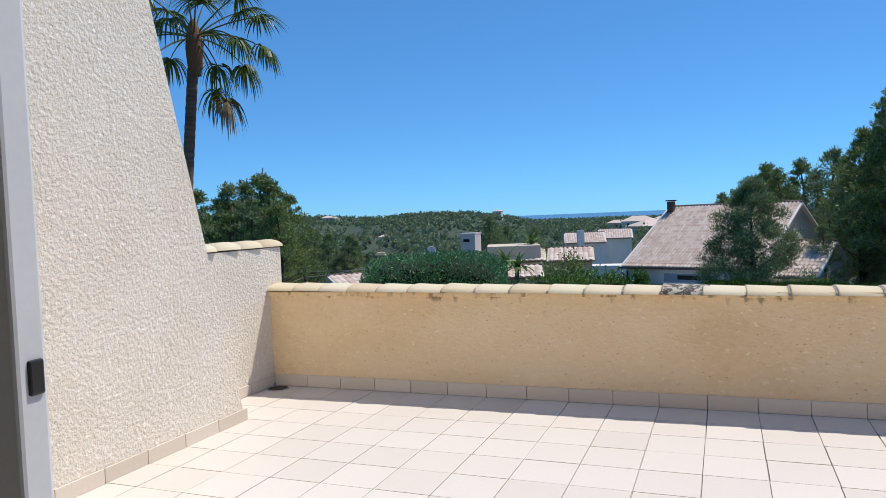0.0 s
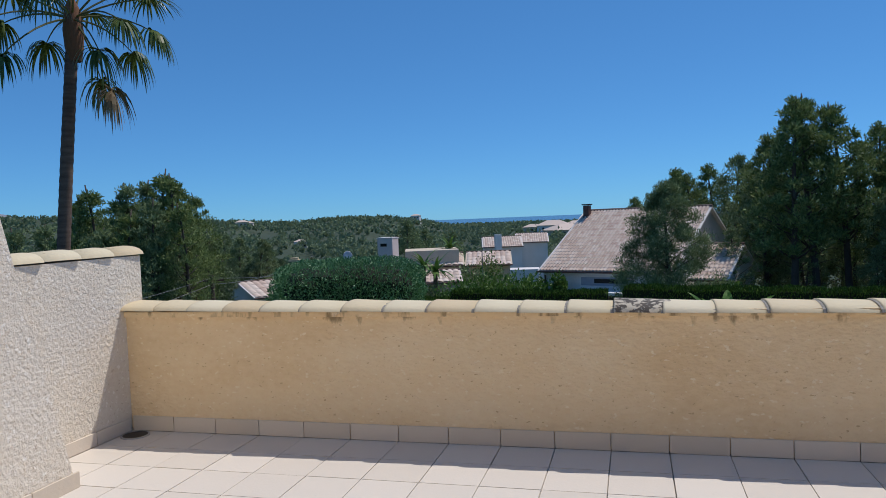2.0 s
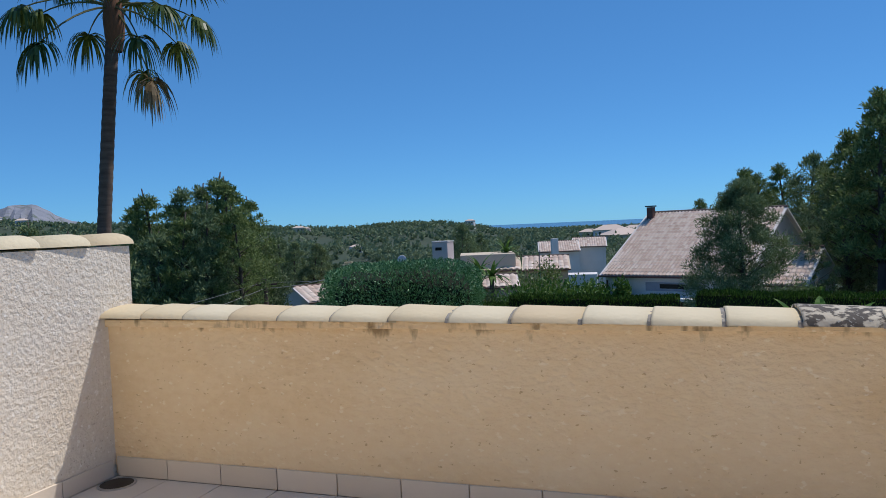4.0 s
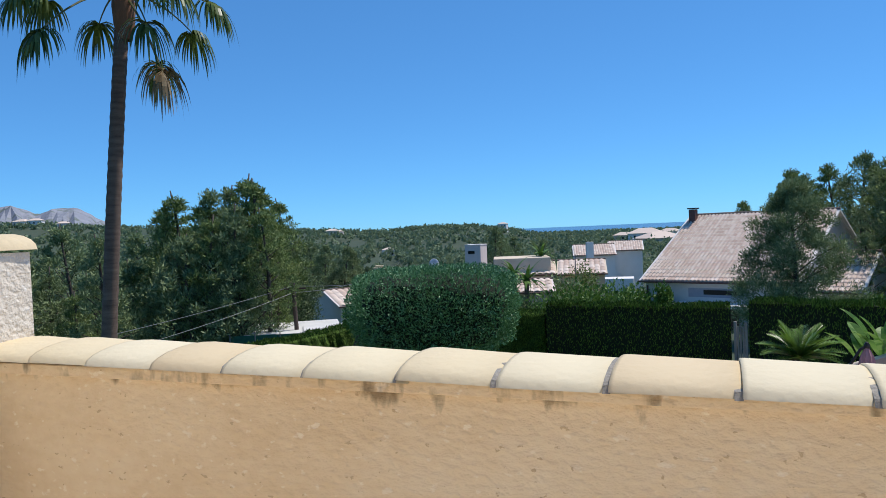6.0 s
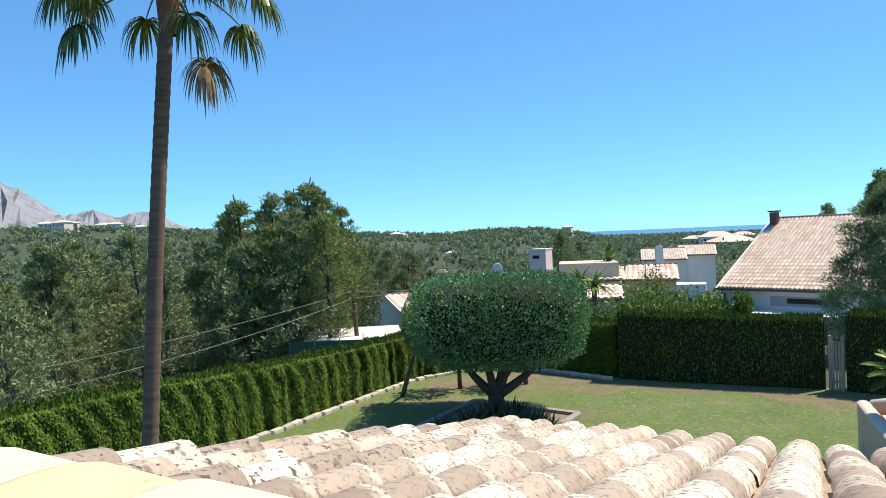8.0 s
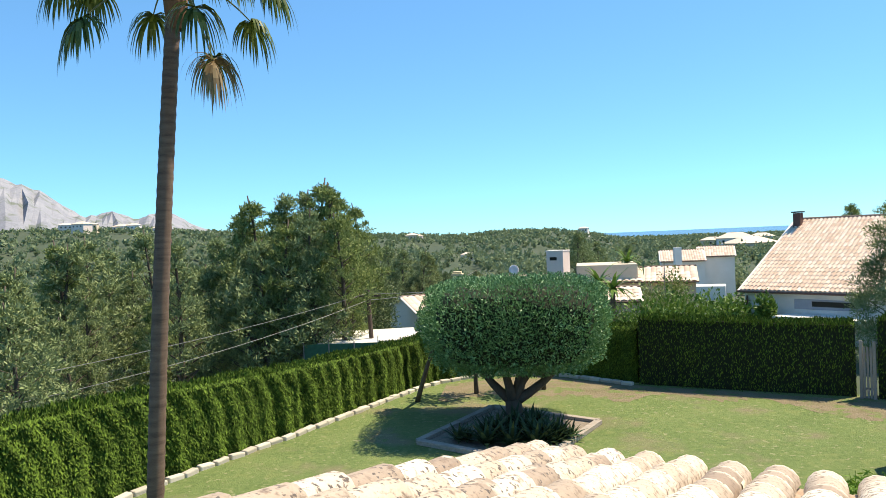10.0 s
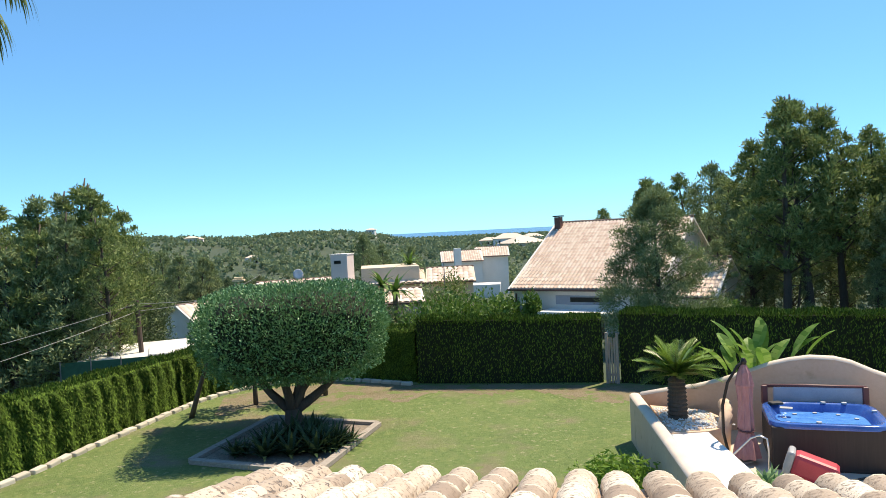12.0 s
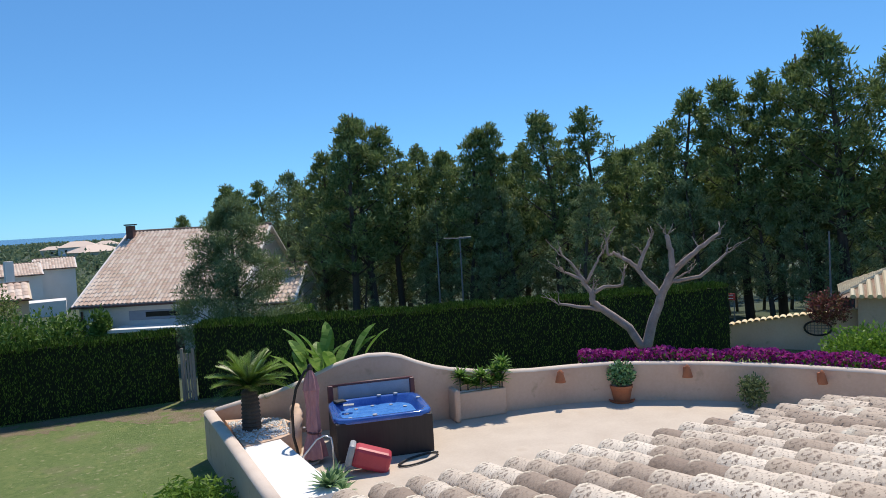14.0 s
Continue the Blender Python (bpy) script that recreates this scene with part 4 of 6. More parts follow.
        put(kind, az, d, el, 11.0 if kind in slope else 10.0)
    for i in range(10):
        put(oak[i % 2], -13 + i * 1.2, rng.uniform(62, 95), rng.uniform(-3.6, -2.4), 10.0)
    for az, el, d in [(-11.2, -0.6, 66), (-10.2, -1.0, 64), (-9.2, -1.2, 62), (-8.2, -1.6, 62), (3.0, -0.1, 75), (4.2, -0.4, 78), (5.4, -0.9, 80), (7.0, -1.2, 82)]:
        put(mid[0], az, d, el, 10.0)
    for t, grp in [(x, "pines of the wood") for x in tall + mid + slope] + [(x, "broad trees of the wood") for x in oak]:
        plant_copies(t, places[id(t)], grp)
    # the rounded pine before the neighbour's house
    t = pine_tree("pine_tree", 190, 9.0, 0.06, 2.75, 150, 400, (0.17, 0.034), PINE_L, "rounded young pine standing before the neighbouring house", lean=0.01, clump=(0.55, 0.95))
    x, y, _ = far(25.9, 33)
    t.matrix_basis = pose(x, y, -5.6)
    t = pine_tree("shrub", 191, 3.4, 0.05, 1.3, 34, 110, (0.16, 0.09), BUSH, "leafy shrub beside the neighbouring house", "shrub")
    x, y, _ = far(30.4, 34)
    t.matrix_basis = pose(x, y, -5.5)


make_woods()


def make_far_woods():
    rng = np.random.default_rng(31)
    quads = []
    for count, d0, d1, size, per, q in ((420, 75, 160, 3.2, 110, 0.75), (1500, 160, 330, 3.4, 44, 1.3), (6500, 330, 800, 3.6, 16, 2.2), (3000, 800, 1150, 3.6, 9, 2.8)):
        az = rng.uniform(-62, 50, count)
        d = np.sqrt(rng.uniform(d0 ** 2, d1 ** 2, count))
        if d0 > 700:
            az = rng.uniform(3, 50, count)
        z = ground_z(az, d)
        keep = (np.sin(az * 0.9 + d * 0.013) + np.sin(d * 0.031 + az * 0.37) > -1.25)
        keep &= ~((az > -16) & (az < 16) & (d < 118))
        az, d, z = az[keep], d[keep], z[keep]
        s = rng.uniform(0.55, 1.3, len(az))
        cx = EYE0[0] + d * np.sin(np.radians(az))
        cy = EYE0[1] + d * np.cos(np.radians(az))
        c = np.stack([cx, cy, z + size * s * 0.6], 1)
        c = np.repeat(c, per, 0)
        sr = np.repeat(s, per)[:, None]
        dr = unit(rng.normal(0, 1, (len(c), 3)))
        pc = c + dr * rng.uniform(0.35, 1, (len(c), 1)) * sr * np.array([size * 0.62, size * 0.62, size * 0.6])
        quads.append(leaves(rng, pc, dr * 0.5 + np.array([0, 0, 0.4]), q, q * 0.62, 0.7))
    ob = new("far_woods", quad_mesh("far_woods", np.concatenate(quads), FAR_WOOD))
    tagged(ob, "distant hillside covered with pine woods, haze put into their green", "woods", "", "stuff")


make_far_woods()


def make_palm():
    rng = np.random.default_rng(9)
    base, head = np.array([-6.04, 17.2, LAWN_Z]), np.array([-5.17, 17.2, 5.85])
    p = empty("fan_palm", tuple(base), 0, "tall slender fan palm with drooping fronds and a ringed trunk", "palm tree")
    top = head - base
    g = Geo()
    pts, rad = [], []
    for i in range(90):
        k = i / 89
        pts.append(top * k + np.array([math.sin(k * 3.1) * -0.05, 0, 0]))
        rad.append((0.150 - 0.025 * k + 0.04 * max(0, 0.08 - k) / 0.08) * (1 + 0.035 * ((i % 2) * 2 - 1)))
    g.tube(pts, rad, 14)
    part("trunk", g, BARK_PALM, p, "ringed grey-brown trunk", True)
    part("fibre_skirt", Geo().lathe([(0.13, -0.75), (0.19, -0.45), (0.21, -0.1), (0.16, 0.35), (0.05, 0.6)], tuple(top), 12), SHAFT_BROWN, p, "reddish brown leaf-base fibre", True)
    specs = []
    for az, el in [(178, 18), (-118, -14), (-52, -14), (2, 14), (18, 30), (165, 34), (88, -14), (55, 8), (125, 14), (-92, 28), (-60, 36), (-122, 38), (42, 42), (138, 46), (-4, 50), (182, 52), (85, 62), (-90, 66), (100, 30), (-40, 12), (-140, 14)]:
        specs.append((az, el, PALM_LEAF))
    specs.append((-40, -44, PALM_DRY))
    for az, el, mat in specs:
        az += rng.uniform(-8, 8)
        L = rng.uniform(1.30, 1.65)
        d = np.array([math.cos(radians(az)) * math.cos(radians(el)), math.sin(radians(az)) * math.cos(radians(el)), math.sin(radians(el))])
        st = top + np.array([0, 0, 0.15]) + d * 0.1
        sag = 0.42 if el < 30 else 0.2
        stem = [st + d * L * k + np.array([0, 0, -sag * L * k * k]) for k in np.linspace(0, 1, 7)]
        f = part("frond", Geo().tube(stem, [0.026 - 0.014 * k for k in np.linspace(0, 1, 7)], 5), PETIOLE, p)
        tip = stem[-1]
        w = unit(stem[-1] - stem[-2])
        side = unit(np.cross(w, [0, 0, 1.0]))
        quads = []
        n = 38
        for i in range(n):
            a = radians(-125 + 250 * i / (n - 1))
            way = w * math.cos(a) + side * math.sin(a) + np.array([0, 0, 0.10]) + rng.normal(0, 0.05, 3)
            ln = rng.uniform(0.80, 1.12) * (1.0 - 0.25 * abs(a) / 2.2)
            quads += blade(tip, way, ln, 0.070, 3.6 if el < 30 else 1.8, 5)
        leaf_part("fan", [np.array(quads)], mat, f)


make_palm()


def make_clipped_tree():
    rng = np.random.default_rng(41)
    c = np.array([0.24, 25.5, -1.13])
    t = empty("clipped_tree", (0.1, 25.3, LAWN_Z), 0, "broad clipped evergreen tree with a flat dense crown", "tree")
    o = np.array([0.1, 25.3, LAWN_Z])
    g = Geo()
    fork = np.array([0.0, 0.0, 0.65])
    g.tube([(0, 0, -0.05), (0.02, 0, 0.3), tuple(fork)], [0.33, 0.25, 0.22], 10)
    for end in [(-1.1, 0.2, 1.9), (-0.5, -0.3, 2.2), (0.35, 0.3, 2.3), (1.0, 0.1, 1.8), (1.75, 0.3, 2.1), (0.2, 0.9, 2.2)]:
        limb(g, fork - [0, 0, 0.1], end, 0.15, 0.05, rng, 0.10, 8, 5)
    part("trunk", g, BARK, t, "thick forked grey-brown trunk", True)
    # crown: a rounded block of leaves
    n = 46000
    d = unit(rng.normal(0, 1, (n, 3)))
    R = np.array([2.5, 2.35, 1.27])
    pw = 4.6
    k = (np.abs(d[:, 0]) ** pw + np.abs(d[:, 1]) ** pw + np.abs(d[:, 2]) ** pw) ** (-1 / pw)
    bump = 1 + 0.035 * np.sin(d[:, 0] * 9 + d[:, 2] * 5) * np.sin(d[:, 1] * 8 + 1) + 0.02 * np.sin(d[:, 2] * 17 + d[:, 0] * 13)
    narrow = 1 - 0.14 * np.clip(-d[:, 2] * k, 0, 1)
    pos = d * (k * bump * rng.uniform(0.86, 1.03, n))[:, None] * R
    pos[:, :2] *= narrow[:, None]
    q = leaves(rng, pos + c - o, d * 0.7 + np.array([0, 0, 0.5]), 0.085, 0.034, 0.6)
    leaf_part("crown", [q], OLIVE, t, "dense glossy green leaves")
    # near-black hull: shade within the crown put into its colour
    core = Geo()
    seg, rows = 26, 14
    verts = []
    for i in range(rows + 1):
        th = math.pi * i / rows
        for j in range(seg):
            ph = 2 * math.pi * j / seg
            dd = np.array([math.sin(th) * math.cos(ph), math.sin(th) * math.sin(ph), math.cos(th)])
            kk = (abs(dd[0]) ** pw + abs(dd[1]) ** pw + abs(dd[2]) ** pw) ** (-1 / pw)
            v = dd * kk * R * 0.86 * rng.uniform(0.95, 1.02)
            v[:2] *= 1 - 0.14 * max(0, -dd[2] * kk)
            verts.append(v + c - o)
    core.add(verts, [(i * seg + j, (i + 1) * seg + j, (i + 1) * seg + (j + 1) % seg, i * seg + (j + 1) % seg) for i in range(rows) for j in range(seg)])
    part("inner_shade_hull", core, INNER_SHADE, t, "near-black hull, shade between the leaves put into its colour")


make_clipped_tree()


def young_tree(at, to, crown, r, seed):
    rng = np.random.default_rng(seed)
    t = empty("young_tree", at, 0, "young tree with a thin bare trunk on the lawn", "tree", "young trees by the clipped tree")
    g = Geo()
    limb(g, (0, 0, 0), np.array(to) - np.array(at), 0.085, 0.05, rng, 0.02, 7, 5)
    part("trunk", g, BARK, t, "", True)
    p, d = ellipsoid_points(rng, 900, np.array(crown) - np.array(at), (r, r, r * 0.8), 0.4)
    leaf_part("crown", [leaves(rng, p, d, 0.16, 0.09, 0.6)], BUSH, t)


young_tree((-3.05, 28.0, LAWN_Z), (-2.35, 27.4, -2.0), (-2.15, 27.2, -1.5), 0.75, 51)
young_tree((-1.23, 29.05, LAWN_Z), (-1.2, 29.0, -2.0), (-1.1, 29.0, -1.35), 1.0, 52)
young_tree((1.0, 29.5, LAWN_Z), (1.0, 29.5, -2.0), (1.0, 29.5, -1.4), 1.0, 53)


# ---- the patio ----
WALL_LINE = [(8.50, 21.53, -2.75), (8.97, 21.14, -2.60), (9.49, 20.72, -2.47), (9.91, 20.39, -2.31), (10.39, 20.01, -2.07), (10.77, 19.72, -1.87), (11.09, 19.48, -1.76), (11.42, 19.24, -1.69), (11.80, 18.96, -1.70),
             (12.07, 18.77, -1.78), (12.38, 18.54, -1.95), (12.73, 18.33, -2.10), (13.09, 18.12, -2.21), (13.69, 17.77, -2.33), (14.34, 17.44, -2.42), (15.00, 17.10, -2.47), (15.66, 16.73, -2.48), (16.11, 16.37, -2.47), (16.54, 15.99, -2.46), (17.00, 15.47, -2.47),
             (17.70, 14.50, -2.48), (18.22, 13.58, -2.49), (18.60, 12.70, -2.49), (18.81, 11.86, -2.48), (19.03, 10.65, -2.46), (19.1, 9.0, -2.46), (18.9, 7.0, -2.46)]


def wall_ribbon(line, thick, foot, mat, name, label, cap=True):
    """A rendered wall along a line (its top inner edge), with a rounded coping."""
    P = np.array(line)
    d = np.gradient(P[:, :2], axis=0)
    nrm = unit(np.stack([-d[:, 1], d[:, 0]], 1))     # outwards
    g, c = Geo(), Geo()
    verts, cv = [], []
    for p, n in zip(P, nrm):
        a, b = p[:2], p[:2] + n * thick
        verts += [(*a, foot), (*a, p[2] - 0.05), (*b, p[2] - 0.05), (*b, foot)]
        for k in range(7):
            w = math.pi * k / 6
            q = (a + b) / 2 - n * math.cos(w) * (thick / 2 + 0.012)
            cv.append((*q, p[2] - 0.06 + 0.07 * math.sin(w)))
    n = len(P)
    g.add(verts, [(4 * i + k, 4 * i + 1 + k, 4 * i + 5 + k, 4 * i + 4 + k) for i in range(n - 1) for k in range(3)] + [(0, 1, 2, 3), tuple(4 * (n - 1) + k for k in (3, 2, 1, 0))])
    c.add(cv, [(7 * i + k, 7 * i + k + 1, 7 * i + 8 + k, 7 * i + 7 + k) for i in range(n - 1) for k in range(6)] + [tuple(range(6, -1, -1)), tuple(7 * (n - 1) + k for k in range(7))])
    w = structure(name, g, mat, label, category="wall", smooth=False)
    if cap:
        part("coping", c, WALL_TOP, w, "pale rounded coping", True)
    return w


def make_patio():
    wall_ribbon(WALL_LINE, 0.24, LAWN_Z - 0.1, GARDEN_WALL, "wall_garden", "curving beige rendered garden wall with a raised hump behind the hot tub")
    left = [(6.75, 14.9, -2.83), (7.2, 16.6, -2.80), (7.65, 18.3, -2.77), (8.1, 20.0, -2.75), (8.50, 21.53, -2.74)]
    wall_ribbon(left, 0.24, LAWN_Z - 0.1, GARDEN_WALL, "wall_patio_low", "low beige rendered wall between patio and lawn")
    poly = [(6.8, 14.9), (7.2, 16.6), (7.65, 18.3), (8.1, 20.0), (8.5, 21.6)] + [(p[0] + 0.1, p[1] + 0.1) for p in WALL_LINE[1:]] + [(9, 5.5), (3.0, 10.0)]
    g = Geo()
    g.prism(list(reversed(poly)), LAWN_Z - 0.05, PATIO_Z)
    structure("patio", g, PATIO, "pale stone-coloured patio floor", category="patio")
    # white built-in bench along the low wall
    b = empty("bench", (7.6, 17.4, PATIO_Z), 0, "white painted built-in bench along the low wall", "bench")
    o = Vector((7.6, 17.4))
    q = [(7.0, 15.6), (7.95, 15.4), (8.75, 18.9), (7.85, 18.95)]
    part("seat", Geo().prism([(x - o.x, y - o.y) for x, y in q], 0.0, 0.46), WHITE, b)
    # corner planter
    p = empty("planter", (8.9, 20.2, PATIO_Z), 0, "beige masonry corner planter filled with white pebbles", "planter")
    o = Vector((8.9, 20.2))
    q = [(7.95, 18.95), (8.75, 18.85), (9.15, 18.95), (9.55, 19.35), (9.55, 20.35), (8.6, 21.2)]
    part("body", Geo().prism([(x - o.x, y - o.y) for x, y in q], 0.0, 0.48), GARDEN_WALL, p)
    part("kerb", Geo().tube([(9.15 - o.x, 18.98 - o.y, 0.0), (9.2 - o.x, 19.0 - o.y, 0.52), (9.36 - o.x, 19.2 - o.y, 0.66), (9.5 - o.x, 19.42 - o.y, 0.72), (9.66 - o.x, 19.75 - o.y, 0.75)], [0.13, 0.14, 0.14, 0.14, 0.14], 10), GARDEN_WALL, p, "rounded planter rim", True)
    rng = np.random.default_rng(61)
    n = 700
    x, y = rng.uniform(8.1, 9.45, n), rng.uniform(19.0, 20.9, n)
    ok = (y < 21.0 - (x - 8.6) * 0.75) & (x > 7.95 + (y - 19) * 0.3)
    c = np.stack([x - o.x, y - o.y, np.full(n, 0.49)], 1)[ok]
    pg = Geo()
    for v in c:
        r = rng.uniform(0.02, 0.045)
        pg.add([v + np.array(w) * r for w in ((1, 0, 0), (0, 1, 0), (-1, 0, 0), (0, -1, 0), (0, 0, 0.8))], [(0, 1, 4), (1, 2, 4), (2, 3, 4), (3, 0, 4)])
    ob = part("gravel_fill", pg, PEBBLE, p, "white pebbles")
    ob["kind"] = "stuff"
    cycad((8.68, 20.0, PATIO_Z + 0.48))
    # long planter with succulents
    p = empty("planter", (13.6, 17.6, PATIO_Z), -24.4, "long beige masonry planter with succulents against the wall", "planter")
    part("body", Geo().box((0, 0.30, 0.33), (1.28, 0.62, 0.66), bevel=0.03), GARDEN_WALL, p)
    part("end_block", Geo().box((-0.70, 0.22, 0.40), (0.16, 0.9, 0.80), bevel=0.06), GARDEN_WALL, p)
    part("gravel", Geo().box((0, 0.32, 0.665), (1.12, 0.46, 0.02)), PEBBLE, p)
    for k, (u, h) in enumerate([(-0.5, 0.25), (-0.3, 0.05), (-0.1, 0.0), (0.1, 0.12), (0.28, -0.02), (0.42, 0.2), (0.5, 0.05), (0.66, 0.42), (0.56, 0.3), (-0.42, 0.12), (0.0, 0.22)]):
        m = p.matrix_basis @ Vector((u, 0.14 + 0.12 * math.sin(k * 3), 0.78 + h))
        # the brighter leaf puts sunlight on these rosettes into their colour
        r = rosette("succulent", tuple(m), 0.34, 34, 700 + k, "branching succulent rosette in the planter, sunlight put into its green", "succulent", BANANA, 0.1)
        part("stem", Geo().tube([(0, 0, 0.0), (0.01, 0.01, -h - 0.12)], 0.02, 6), BARK, r)


def cycad(at):
    rng = np.random.default_rng(71)
    c = empty("cycad", at, 0, "cycad with a stout dark trunk and arching feathery leaves", "cycad")
    g = Geo()
    prof = [(0.20, -0.02)]
    for i in range(10):
        z = 0.02 + i * 0.09
        prof += [(0.235 - 0.004 * i, z), (0.20 - 0.004 * i, z + 0.05)]
    prof.append((0.03, 0.95))
    g.lathe(prof, seg=12)
    part("trunk", g, BARK, c, "scaly dark trunk")
    top = np.array([0, 0, 0.92])
    quads, stems = [], Geo()
    for i in range(40):
        a, e = i * 2.399, radians(70 - 62 * (i / 40) + rng.uniform(-5, 5))
        L = rng.uniform(0.78, 0.98)
        w = np.array([math.cos(a) * math.cos(e), math.sin(a) * math.cos(e), math.sin(e)])
        pts, p = [top + w * 0.05], top + w * 0.05
        for k in range(9):
            p = p + w * L / 9
            pts.append(p)
            w = unit(w + np.array([0, 0, -0.085]))
        stems.tube(pts, [0.012 - 0.001 * k for k in range(10)], 4)
        for k in range(1, 30):
            f = k / 29 * 9
            j = min(int(f), 8)
            q = pts[j] + (pts[j + 1] - pts[j]) * (f - j)
            d = unit(pts[j + 1] - pts[j])
            side = unit(np.cross(d, [0, 0, 1.0]))
            for sgn in (-1, 1):
                way = side * sgn * 0.85 + d * 0.55 + np.array([0, 0, 0.28])
                quads += blade(q, way, 0.24 * math.sin(math.pi * (0.12 + 0.8 * k / 29)) + 0.04, 0.042, 0.2, 1)
    part("stems", stems, PETIOLE, c)
    leaf_part("leaves", [np.array(quads)], CYCAD, c)


make_patio()


def make_hot_tub():
    FL, FR, BR, BL = Vector((9.37, 17.62)), Vector((11.23, 16.63)), Vector((12.05, 18.31)), Vector((10.12, 19.2))
    c = (FL + FR + BR + BL) / 4
    ang = math.degrees(math.atan2(FR.y - FL.y, FR.x - FL.x))
    w, d = 2.12, 1.80
    t = empty("hot_tub", (c.x, c.y, PATIO_Z), ang, "square hot tub with blue shell, dark cladding and open cover", "hot tub")
    cab = Geo()
    for sx, sy, lx, ly in ((0, -1, w - 0.06, 0.05), (0, 1, w - 0.06, 0.05), (-1, 0, 0.05, d - 0.16), (1, 0, 0.05, d - 0.16)):
        cab.box((sx * (w / 2 - 0.055), sy * (d / 2 - 0.055), 0.41), (lx, ly, 0.82), bevel=0.02)
    part("cabinet", cab, SPA_SIDE, t, "dark brown cladding")
    # moulded shell: rim, stepped inside
    rows = [(1.0, 0.80, 0.10), (1.0, 0.88, 0.10), (0.975, 0.90, 0.10), (0.87, 0.90, 0.16), (0.84, 0.87, 0.16), (0.80, 0.78, 0.2), (0.72, 0.66, 0.22), (0.55, 0.60, 0.2), (0.50, 0.45, 0.2), (0.05, 0.42, 0.02)]
    g = Geo()
    verts, seg = [], 40
    for k, z, rr in rows:
        for i in range(seg):
            a = 2 * math.pi * i / seg
            pw = 7 if k > 0.8 else 4
            s = (abs(math.cos(a)) ** pw + abs(math.sin(a)) ** pw) ** (-1 / pw)
            verts.append((math.cos(a) * s * k * w / 2, math.sin(a) * s * k * d / 2, z))
    g.add(verts, [(j * seg + i, j * seg + (i + 1) % seg, (j + 1) * seg + (i + 1) % seg, (j + 1) * seg + i) for j in range(len(rows) - 1) for i in range(seg)] + [tuple((len(rows) - 1) * seg + i for i in range(seg))])
    shell = part("shell", g, SPA_BLUE, t, "glossy blue acrylic shell", True)
    part("water", Geo().prism([(math.cos(a) * (abs(math.cos(a)) ** 5 + abs(math.sin(a)) ** 5) ** -0.2 * 0.80 * w / 2, math.sin(a) * (abs(math.cos(a)) ** 5 + abs(math.sin(a)) ** 5) ** -0.2 * 0.80 * d / 2) for a in [2 * math.pi * i / 32 for i in range(32)]], 0.70, 0.735), SPA_WATER, t, "clear blue water")
    part("headrest", Geo().box((-0.78, 0.62, 0.925), (0.26, 0.20, 0.05), 20, 0.02), DARK_RUBBER, shell, "dark headrest")
    part("control_panel", Geo().box((-0.62, 0.30, 0.905), (0.24, 0.15, 0.02), -10, 0.006), GREY_PLASTIC, shell, "grey control panel")
    for x, y in ((0.15, 0.79), (0.55, 0.79), (0.98, 0.2), (-0.2, -0.79)):
        part("valve_cap", Geo().lathe([(0.05, 0.90), (0.05, 0.93), (0.0, 0.935)], (x * 0.97, y, 0), 12), GREY_BLUE, shell, "grey valve cap")
    for i in range(9):
        a = 0.4 + i * 0.62
        part("jet", Geo().lathe([(0.045, 0.0), (0.045, 0.012), (0.02, 0.016), (0.0, 0.01)], (0.66 * math.cos(a) * w / 2, 0.66 * math.sin(a) * d / 2, 0.74), 10), GREY_BLUE, shell, "grey water jet")
    cover = empty("hot_tub_cover", (c.x, c.y, PATIO_Z), ang, "folded maroon hot tub cover standing on its lifter behind the tub", "cover")
    part("panel", Geo().box((0.08, d / 2 + 0.13, 0.98), (1.72, 0.09, 0.42), bevel=0.025), GREY_BLUE, cover, "grey-blue inner face")
    part("top_edge", Geo().tube([(-0.98, d / 2 + 0.12, 1.19), (0.0, d / 2 + 0.12, 1.21), (1.0, d / 2 + 0.12, 1.20)], 0.035, 8), SPA_COVER, cover, "maroon padded edge", True)
    for x in (-0.95, 0.98):
        part("strap", Geo().box((x, d / 2 + 0.12, 1.0), (0.13, 0.12, 0.42), bevel=0.03), SPA_COVER, cover, "maroon side strap")
        part("lifter_arm", Geo().tube([(x, d / 2 - 0.02, 0.30), (x, d / 2 + 0.12, 1.0)], 0.018, 6), DARK_METAL, cover)
    # closed parasol on a bent side pole
    p = empty("parasol", (9.15, 18.15, PATIO_Z), 0, "closed faded pink cantilever parasol tied with a band", "parasol")
    part("pole", Geo().tube([(-0.28, 0.12, 0.0), (-0.40, 0.15, 0.6), (-0.40, 0.14, 1.15), (-0.30, 0.10, 1.6), (-0.12, 0.03, 1.93), (0.02, 0, 2.02)], 0.03, 8), DARK_METAL, p, "dark bent pole", True)
    part("base_plate", Geo().box((-0.28, 0.12, 0.03), (0.6, 0.6, 0.05), 20, 0.01), GREY_PLASTIC, p)
    g = Geo()
    verts, seg = [], 24
    rows = [(0.03, 1.98), (0.11, 1.80), (0.16, 1.55), (0.145, 1.52), (0.12, 1.2), (0.14, 0.72), (0.125, 0.62), (0.20, 0.35), (0.24, 0.12), (0.17, 0.10)]
    for r, z in rows:
        for i in range(seg):
            a = 2 * math.pi * i / seg
            k = r * (1 + 0.16 * (1 if i % 3 == 0 else -0.5))
            verts.append((k * math.cos(a), k * math.sin(a), z))
    g.add(verts, [(j * seg + i, j * seg + (i + 1) % seg, (j + 1) * seg + (i + 1) % seg, (j + 1) * seg + i) for j in range(len(rows) - 1) for i in range(seg)])
    can = part("canopy", g, PARASOL, p, "gathered faded pink canvas")
